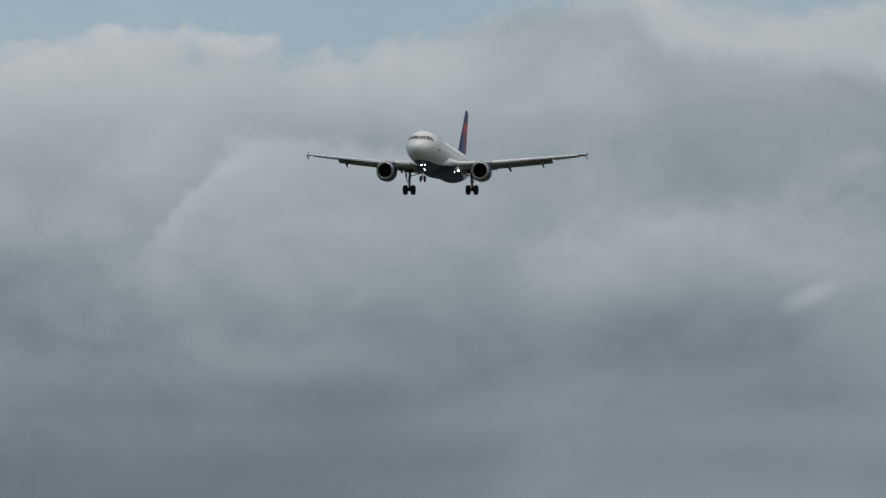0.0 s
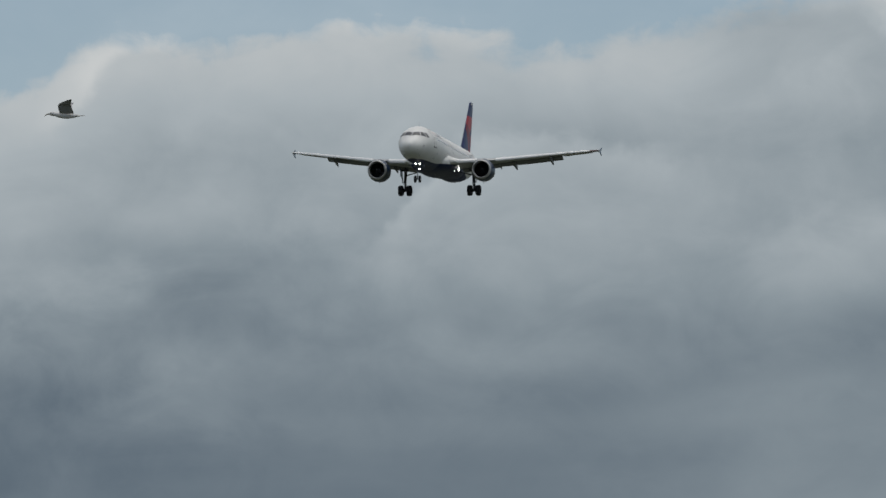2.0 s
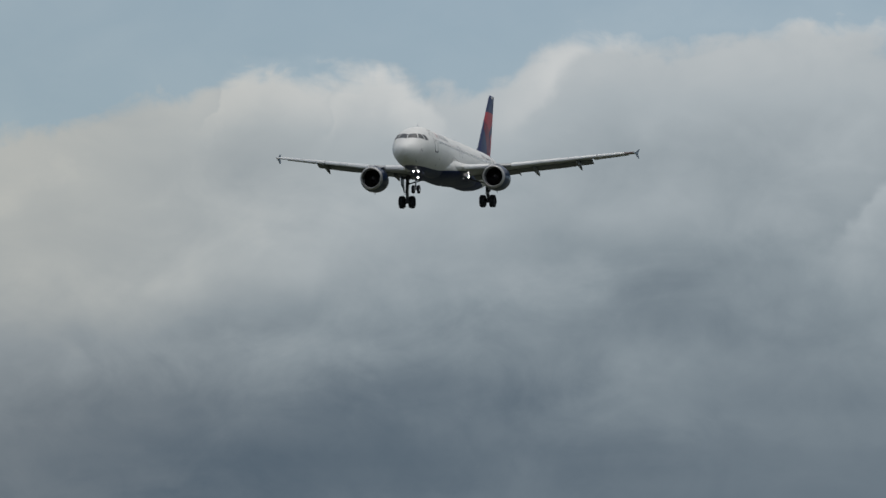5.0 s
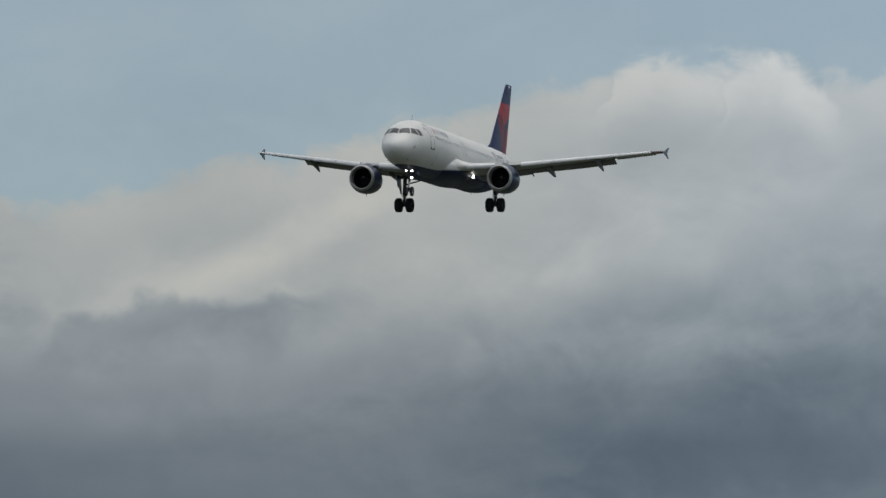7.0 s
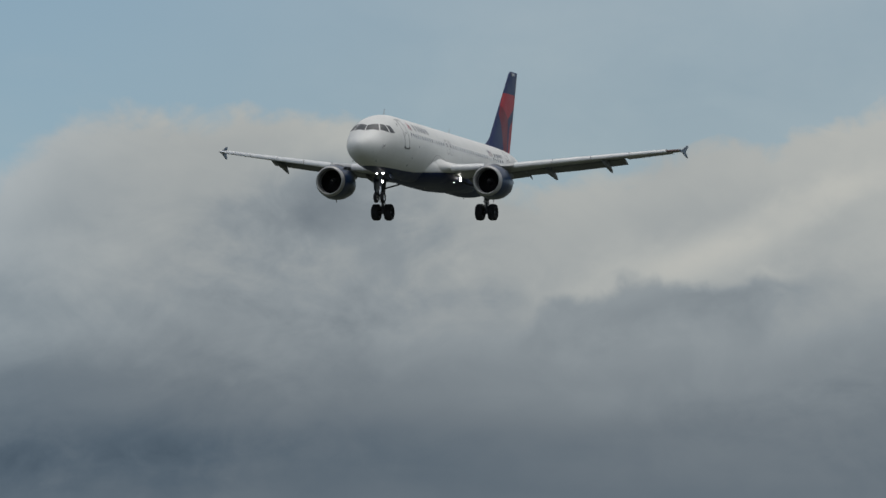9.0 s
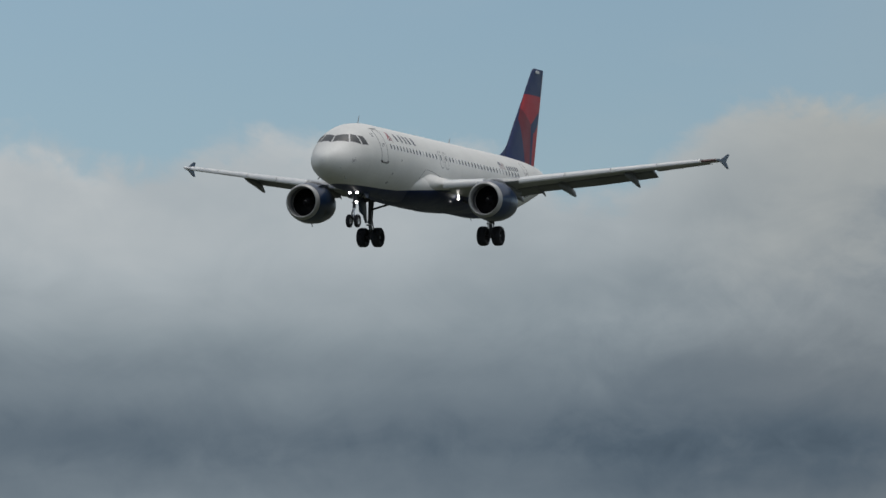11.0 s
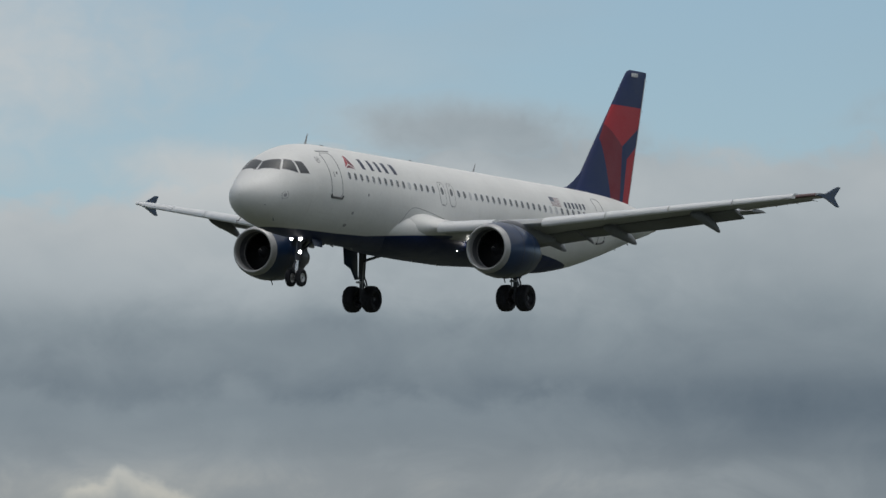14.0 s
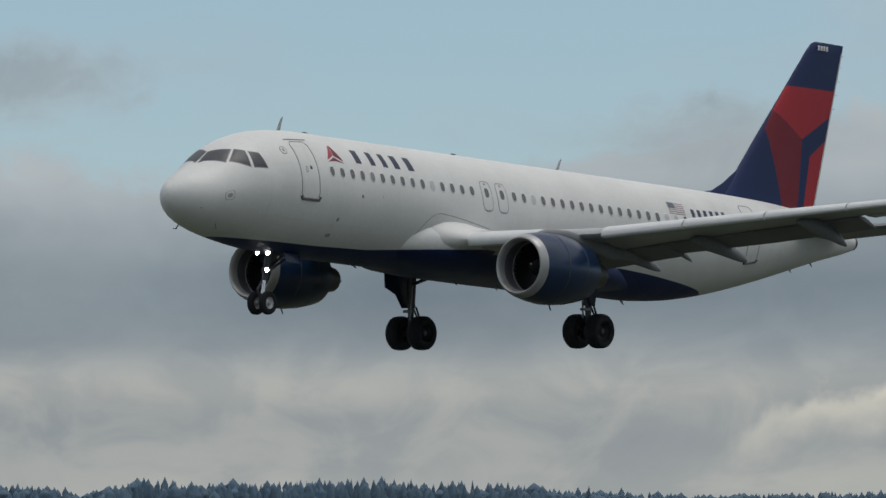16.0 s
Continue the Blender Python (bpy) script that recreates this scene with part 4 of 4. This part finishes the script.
def make_airliner():
    plane = thing("airliner", "white twin-engine airliner with navy belly, landing gear lowered", "airliner")
    steps = [0, 0.01, 0.03, 0.06, 0.1, 0.16, 0.25, 0.36, 0.5, 0.7, 0.9, 1.15, 1.4, 1.6, 1.8, 2.0, 2.2, 2.4, 2.6, 2.9, 3.2, 3.6, 4.0, 4.5, 5.0, 5.5, 6.0]
    steps += list(range(7, 24)) + [24 + 0.5 * k for k in range(26)] + [36.8, 37.1, 37.35]
    rings = [[skin(a, 360 * k / 64) for k in range(64)] for a in steps]
    hull = part("fuselage", loft(rings), HULL, plane, "white fuselage with navy belly")
    part("exhaust_cap", lathe([(37.30, 0.27), (37.46, 0.25), (37.50, 0.20), (37.44, 0.17), (37.2, 0.16)], (0, 0, 1.0), seg=24), HOT_METAL, hull, "scorched tail cone exhaust")
    # belly and wing root fairing
    rows = []
    for a, w, h, c in ((10.2, 1.25, 0.42, -1.25), (10.7, 1.78, 0.64, -1.20), (11.3, 2.06, 0.83, -1.15), (12.2, 2.24, 0.93, -1.19), (13.4, 2.31, 0.94, -1.23), (16, 2.32, 0.92, -1.26), (19, 2.30, 0.88, -1.28), (20.5, 2.12, 0.78, -1.30), (22, 1.7, 0.58, -1.40), (23.4, 1.1, 0.32, -1.58)):
        ring = []
        for k in range(48):
            u = 2 * math.pi * k / 48
            x, y = math.cos(u), math.sin(u)
            q = (abs(x) ** 2.4 + abs(y) ** 2.4) ** (-1 / 2.4)
            ring.append((-a, w * q * x, c + h * q * y))
        rows.append(ring)
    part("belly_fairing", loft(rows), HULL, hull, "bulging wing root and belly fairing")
    for side in (1, -1):
        # cockpit panes and their surrounds
        for pane in ([(1.90, 88.3), (2.27, 64.5), (1.80, 51.5), (1.40, 87.5)],
                     [(2.36, 61.2), (2.59, 51.8), (2.48, 29.0), (1.92, 48.8)],
                     [(2.68, 48.8), (3.01, 42.6), (3.12, 23.0), (2.61, 27.0)]):
            part("cockpit_window", patch(pane, 0.012, side, 8, True), GLASS, hull, "dark cockpit window pane")
            ca, cp = sum(p[0] for p in pane) / 4, sum(p[1] for p in pane) / 4
            wider = [(ca + (a - ca) * 1.10, cp + (p - cp) * 1.09) for a, p in pane]
            part("window_surround", patch(wider, 0.004, side, 8, True), TRIM_GREY, hull)
        # forward and rear doors
        for a0, a1, p0, p1 in ((4.58, 5.44, -7.5, 53), (29.0, 29.76, -24, 47)):
            r = 0.12
            pts = [(a0 + r, p0), (a1 - r, p0), (a1, p0 + 4), (a1, p1 - 4), (a1 - r, p1), (a0 + r, p1), (a0, p1 - 4), (a0, p0 + 4), (a0 + r, p0)]
            door = part("cabin_door", patch([(a0 + 0.03, p0 + 1), (a1 - 0.03, p0 + 1), (a1 - 0.03, p1 - 1), (a0 + 0.03, p1 - 1)], 0.008, side), HULL, hull, "white cabin door with grey outline")
            part("door_seal", stroke(pts, 0.035, 0.012, side), TRIM_GREY, door)
            part("door_sill", stroke([(a0 - 0.04, p0 + 2), (a0 + 0.02, p0 - 1.0), (a1 - 0.02, p0 - 1.0), (a1 + 0.04, p0 + 2)], 0.085, 0.05, side), SEAL, door, "dark door sill guard")
            if a0 < 10:
                part("door_head", stroke([(a0 - 0.1, p1 + 3.5), (a1 + 0.12, p1 + 3.5)], 0.05, 0.02, side), TRIM_GREY, door)
            part("door_window", oval((a0 + a1) / 2 + 0.1, 22, 0.11, 4, 0.014, side), GLASS, door)
            part("door_handle", oval((a0 + a1) / 2 - 0.12, 20, 0.10, 7, 0.012, side, hole=0.6), TRIM_GREY, door)
        for a0 in (14.10, 14.93):
            a1 = a0 + 0.55
            ex = part("emergency_exit", patch([(a0, 3), (a1, 3), (a1, 33), (a0, 33)], 0.007, side), HULL, hull, "white overwing exit with grey outline")
            part("exit_seal", oval(a0 + 0.275, 18, 0.58, 31, 0.011, side, power=4.5, seg=32, hole=0.90), TRIM_GREY, ex)
            part("exit_window", oval(a0 + 0.275, 20.8, 0.23, 10, 0.013, side), CABIN, ex)
            part("exit_latch", oval(a0 + 0.26, 29.5, 0.07, 2.2, 0.014, side), SEAL, ex)
        # cabin windows
        glass_mesh = frame_mesh = None
        for a in [6.17 + 0.5295 * k for k in range(15)] + [15.87 + 0.5295 * k for k in range(23)]:
            if glass_mesh is None:
                glass_mesh = finish(oval(a, 20.8, 0.225, 9.6, 0.010, side), "cabin_window", CABIN)
                frame_mesh = finish(oval(a, 20.8, 0.30, 12.0, 0.006, side, hole=0.70), "window_rim", SLAT_METAL)
                first = a
            w = new("cabin_window", glass_mesh)
            w.parent = hull
            w.location.x = first - a
            f = new("window_rim", frame_mesh)
            f.parent = w
        # name on the flank, as plain bars in its colours, and the red device before it
        for a, w in ((7.56, 0.62), (8.36, 0.54), (9.02, 0.52), (9.62, 0.60), (10.34, 0.64)):
            part("name_bar", patch([(a + w * 0.12, 33.0), (a + w * 0.62, 33.0), (a + w * 0.62, 49.5), (a + w * 0.12, 49.5)], 0.007, side, 4), LETTER, hull, "navy bar of the airline name")
        part("red_device", patch([(6.10, 32.0), (6.50, 38), (6.60, 51.5), (6.56, 51.5)], 0.007, side, 4), MARK_RED, hull, "red triangular device")
        part("red_device", patch([(6.53, 38), (6.96, 32.0), (6.64, 51.5), (6.61, 51.5)], 0.007, side, 4), MARK_DARK, hull)
        part("red_device", patch([(6.10, 30.2), (6.51, 36.2), (6.97, 30.2), (6.51, 32.4)], 0.007, side, 4), MARK_DARK, hull)
        part("flag", patch([(24.60, 26), (25.50, 26), (25.55, 40), (24.65, 40)], 0.007, side), FLAG, hull, "small striped flag with blue corner")
        for k in range(6):
            part("registration_bar", patch([(25.85 + 0.36 * k, 25), (26.04 + 0.36 * k, 25), (26.06 + 0.36 * k, 34), (25.87 + 0.36 * k, 34)], 0.007, side, 2), LETTER, hull)
        # small fittings of the skin
        for a, p, w, tall in ((1.58, -1.5, 0.17, 7), (7.68, 0.6, 0.10, 3.5), (6.61, -23.7, 0.13, 4), (6.49, -41, 0.24, 5), (0.75, -28, 0.08, 2.5), (4.11, 41.3, 0.10, 4)):
            part("skin_port", oval(a, p, w, tall, 0.012, side, seg=12), TRIM_GREY, hull, "small grey port in the skin")
        part("port_plate", oval(1.58, -1.5, 0.36, 15, 0.005, side, seg=24, power=3.5, hole=0.88), TRIM_GREY, hull)
        part("hatch_ring", oval(4.11, 41.3, 0.30, 10, 0.006, side, seg=20, hole=0.8), TRIM_GREY, hull)
        part("skin_light", oval(8.77, 3.2, 0.07, 2.2, 0.014, side, seg=12), MARK_WHITE, hull)
        part("fairing_joint", stroke([(10.75 + 0.2 * k, -5.0 - (24 * ((1.1 - 0.2 * k) / 1.1) ** 2 if k < 6 else 9 * ((0.2 * k - 1.1) / 2.8) ** 1.4)) for k in range(20)], 0.03, 0.008, side), TRIM_GREY, hull)
    # blade aerials, beacon and drains
    for a, h, w, z, way in ((5.40, 0.48, 0.20, 2.03, 1), (20.4, 0.42, 0.18, 2.05, 1), (9.6, 0.10, 0.20, -2.05, -1), (15.0, 0.17, 0.18, -2.10, -1), (17.2, 0.17, 0.16, -2.10, -1), (24.2, 0.18, 0.2, -2.03, -1)):
        bm = bmesh.new()
        loft([[(-(a + u + lean), s * t, zz) for u, s, t in ((0, 0, 0), (w * k * 0.35, 1, 0.022 * k), (w * k, 0, 0), (w * k * 0.35, -1, 0.022 * k))] for zz, k, lean in ((z, 1, 0), (z + way * h * 0.7, 0.6, 0.16), (z + way * h, 0.35, 0.26))], bm)
        part("blade_aerial", bm, WING_GREY, hull, "slim grey blade aerial")
    for a, z in ((33.8, -0.20), (35.0, 0.11)):
        bm = bmesh.new()
        rod(bm, (-a, 0, z + 0.04), (-(a + 0.14), 0, z - 0.12), 0.035, 0.015, 8)
        part("drain_mast", bm, SEAL, hull)
    for a, z in ((6.9, 2.06), (14.8, 2.065)):
        part("top_beacon", lathe([(-0.09, 0.06), (0.0, 0.07), (0.09, 0.06)], (-a, 0, z), seg=12), SEAL, hull)
    for s in (1, -1):
        bm = bmesh.new()
        rod(bm, (-1.55, s * 0.78, -1.38), (-1.50, s * 0.86, -1.55), 0.02)
        rod(bm, (-1.50, s * 0.86, -1.53), (-1.38, s * 0.86, -1.54), 0.014)
        part("probe", bm, SEAL, hull)
        make_wing(plane, s)
        make_engine(plane, s)
        make_main_gear(plane, s)
    make_nose_gear(plane)
    make_tail(plane)
    make_lamp(plane, "landing_light", (-15.9, 2.42, -1.58), 0.075)
    make_lamp(plane, "landing_light", (-15.9, 2.42, -1.42), 0.04)
    make_lamp(plane, "landing_light", (-15.5, 2.05, -1.76), 0.03)
    return plane


# ---- the gull ----


def make_gull():
    gull = thing("gull", "white gull with grey wings in flapping flight", "bird")
    rows = []
    for x, r, z in ((0.235, 0.006, 0.012), (0.225, 0.020, 0.012), (0.20, 0.031, 0.014), (0.17, 0.034, 0.014), (0.14, 0.033, 0.010), (0.10, 0.040, 0.003), (0.04, 0.046, -0.002), (-0.03, 0.046, -0.003), (-0.10, 0.036, 0.0), (-0.16, 0.022, 0.004), (-0.20, 0.012, 0.008)):
        rows.append([(x, r * math.cos(2 * math.pi * k / 16), z + r * 0.92 * math.sin(2 * math.pi * k / 16)) for k in range(16)])
    body = part("body", loft(rows), FEATHER, gull, "white feathered body and head")
    bm = bmesh.new()
    loft([[(x, r * math.cos(u), z + r * math.sin(u)) for u in [2 * math.pi * k / 8 for k in range(8)]] for x, r, z in ((0.225, 0.012, 0.010), (0.255, 0.009, 0.002), (0.28, 0.007, -0.014), (0.292, 0.003, -0.028))], bm)
    part("bill", bm, BILL, body, "dusky drooping bill")
    for s in (1, -1):
        part("eye", lathe([(-0.004, 0.001), (-0.002, 0.005), (0.004, 0.005)], (0.207, s * 0.028, 0.022), "y", 8), FEATHER_DARK, body)
    bm = bmesh.new()
    loft([[(-0.16, -0.022, 0.006), (-0.16, 0, 0.014), (-0.16, 0.022, 0.006), (-0.16, 0, 0.0)], [(-0.24, -0.05, 0.010), (-0.24, 0, 0.015), (-0.24, 0.05, 0.010), (-0.24, 0, 0.006)], [(-0.272, -0.055, 0.011), (-0.275, 0, 0.013), (-0.272, 0.055, 0.011), (-0.275, 0, 0.009)]], bm)
    part("tail", bm, FEATHER, gull, "white fan tail")
    wings = []
    for s in (1, -1):
        rings = []
        for y, lead, chord in ((0.0, 0.085, 0.20), (0.06, 0.095, 0.20), (0.12, 0.105, 0.19), (0.18, 0.105, 0.18)):
            rings.append([(-x, yy, z) for x, yy, z in [(-p[0], p[1], p[2]) for p in foil(-lead, s * y, 0, chord, 0.09, 0, 8)]])
        wing = part("wing", loft(rings), FEATHER_GREY, gull, "grey wing with pale edge")
        wing.location = (0.0, s * 0.045, 0.025)
        rings = []
        for y, lead, chord in ((0.0, 0.105, 0.18), (0.08, 0.080, 0.155), (0.15, 0.035, 0.115), (0.215, -0.015, 0.07), (0.26, -0.065, 0.02)):
            rings.append([(-x, yy, z) for x, yy, z in [(-p[0], p[1], p[2]) for p in foil(-lead, s * y, 0, chord, 0.06, 0, 8)]])
        outer = part("outer_wing", loft(rings), FEATHER_GREY, wing, "grey outer wing with dark tip")
        outer.location = (0.0, s * 0.178, 0.0)
        bm = bmesh.new()
        loft([[(-x, yy, z) for x, yy, z in [(-p[0], p[1], p[2]) for p in foil(-l, s * y, 0, c, 0.09, 0, 8)]] for y, l, c in ((0.205, -0.005, 0.082), (0.235, -0.032, 0.055), (0.27, -0.070, 0.018))], bm)
        tip = part("wing_tip", bm, FEATHER_DARK, wing, "dark wing tip feathers")
        tip.location = (0.0, s * 0.178, 0.0)
        wings.append((s, wing, outer, tip))
    return gull, wings


# ---- ground and far woods ----


def make_ground():
    bm = bmesh.new()
    rng = random.Random(4)
    rings = []
    for r in (0.5, 20, 80, 200, 450, 900, 1700, 3000, 4950):
        rings.append([(r * math.cos(2 * math.pi * k / 96), r * math.sin(2 * math.pi * k / 96), rng.uniform(-0.03, 0.03) if r > 30 else 0.0) for k in range(96)])
    loft(rings, bm, caps=False)
    bm.verts.ensure_lookup_table()
    bm.faces.new([bm.verts[k] for k in range(96)])
    tagged(new("ground", finish(bm, "ground", GRASS)), "wide flat airfield grass", "ground", kind="structure")


def tree_tops(az):
    """Height of the woods in degrees over the horizon."""
    pts = [(20, 0.06), (34, 0.07), (36.3, 0.085), (36.9, 0.07), (37.2, 0.06), (37.9, 0.085), (38.3, 0.12), (38.9, 0.145), (39.6, 0.125), (40.1, 0.135), (40.35, 0.07), (40.55, 0.10), (40.8, 0.125), (42, 0.12), (60, 0.08)]
    return float(np.interp(az, [p[0] for p in pts], [p[1] for p in pts]))


def make_woods():
    rng = random.Random(11)
    verts, faces = [], []

    def conifer(x, y, h, w):
        """One ragged body: a spire, or the rounder head of a broad old tree."""
        b, n, levels, full = len(verts), 8, 9, rng.random() < 0.22
        lean, phase = rng.uniform(-0.02, 0.02) * h, rng.uniform(0, 6.28)
        for j in range(levels):
            u = j / levels
            r = w * ((1 - u * u) ** 0.6 if full else (1 - u) ** 0.8) * (rng.uniform(1.0, 1.15) if j % 2 else rng.uniform(0.78, 0.95))
            for k in range(n):
                v = phase + 2 * math.pi * (k + rng.uniform(-0.3, 0.3)) / n
                q = r * rng.uniform(0.75, 1.2)
                verts.append((x + lean * u + q * math.cos(v), y + q * math.sin(v), h * (0.05 + 0.93 * u) + rng.uniform(-0.02, 0.02) * h if j else 0.0))
        verts.append((x + lean, y, h))
        for j in range(levels - 1):
            faces.extend((b + j * n + k, b + j * n + (k + 1) % n, b + (j + 1) * n + (k + 1) % n, b + (j + 1) * n + k) for k in range(n))
        top = b + levels * n
        faces.extend((top - n + k, top - n + (k + 1) % n, top) for k in range(n))

    for row, far in enumerate((4150, 4190, 4230, 4280, 4330)):
        az = 33.5
        while az < 43.5:
            az += rng.uniform(0.012, 0.075)
            h = 1.7 + far * math.tan(radians((tree_tops(az) + 0.012) * rng.uniform(0.72, 1.03) + (rng.uniform(0.0, 0.03) if rng.random() < 0.07 else 0)))
            d = heading(az, 0) * (far + rng.uniform(-20, 20))
            conifer(d.x, d.y, h * (0.92 + 0.03 * row), rng.choice((2.2, 3.0, 3.6, 4.2, 5.0)) * rng.uniform(0.8, 1.2))
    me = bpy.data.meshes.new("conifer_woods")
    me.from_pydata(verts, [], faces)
    me.materials.append(HAZY_CONIFER)
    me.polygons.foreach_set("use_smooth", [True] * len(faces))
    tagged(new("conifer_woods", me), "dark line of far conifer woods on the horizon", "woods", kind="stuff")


airliner = make_airliner()
gull, gull_wings = make_gull()
make_ground()
make_woods()


# ---- what moves ----
# seconds and lift of the gull's wings in degrees
BEATS = [(0.8, -62), (0.9, 68), (1.0, 74), (1.1, -58), (1.2, 60), (1.3, 74), (1.4, -28), (1.5, -14), (1.6, 62), (1.7, 4), (1.8, -52), (1.9, 58), (2.0, 36), (2.1, -20)]


# seconds and bend of the outer wings against the inner ones in degrees
FOLDS = [(0.0, -14), (0.8, -22), (0.9, -80), (1.0, -4), (1.1, -16), (1.2, -76), (1.3, 0), (1.4, -26), (1.5, -48), (1.6, -34), (1.7, -24), (1.8, -14), (1.9, -10), (2.0, -20), (2.1, -16)]


# seconds, azimuth and height of the gull in degrees, 160 m off
GULL_WAY = [(0.8, 8.02, 2.712), (1.0, 8.79, 2.688), (1.2, 9.58, 2.698), (1.4, 10.385, 2.728), (1.6, 11.18, 2.757), (1.8, 11.97, 2.795), (2.1, 13.09, 2.858)]


def lift(t):
    if t < 0.8 or t > 2.1:
        k = t - 0.8 if t < 0.8 else t - 2.175
        return 6 + 66 * (-math.cos(2 * math.pi * k / 0.3) if t < 0.8 else -math.sin(2 * math.pi * k / 0.3 + 1.17))
    return float(np.interp(t, [b[0] for b in BEATS], [b[1] for b in BEATS]))


def fold(t):
    if t > 2.1:
        return 0.25 * lift(t - 0.05) - 14
    return float(np.interp(t, [b[0] for b in FOLDS], [b[1] for b in FOLDS]))


def motions():
    walk(airliner, [(t, pose(*row)) for t, *row in FLIGHT_ROWS])
    p = Vector(EYE) + 160.0 * heading(8.02, 2.70)
    q = Vector(EYE) + 160.0 * heading(13.09, 2.86)
    speed = (q - p) / 1.3
    turn = math.degrees(math.atan2(speed.y, speed.x))
    seen = [(t, Vector(EYE) + 160.0 * heading(az, el)) for t, az, el in GULL_WAY]
    before = seen[0][1] - speed * 0.8
    after = [(t, seen[-1][1] + speed * (t - 2.1)) for t in (3.0, 5.0, 8.0, 12.0, 16.0)]
    bank = {1.4: -22, 1.5: -44}
    seen.append((1.5, (seen[3][1] + seen[4][1]) / 2))
    seen.sort(key=lambda row: row[0])
    walk(gull, [(t, pose(*at, bank.get(t, 0), -3, turn)) for t, at in [(0.0, before), *seen, *after]])
    times = [round(0.05 * k, 2) for k in range(321)]
    for s, wing, outer, tip in gull_wings:
        walk(wing, [(t, pose(0.0, s * 0.045, 0.025, s * lift(t), 0, 0)) for t in times])
        for ob in (outer, tip):
            walk(ob, [(t, pose(0.0, s * 0.178, 0.0, s * fold(t), 0, 0)) for t in times])


motions()
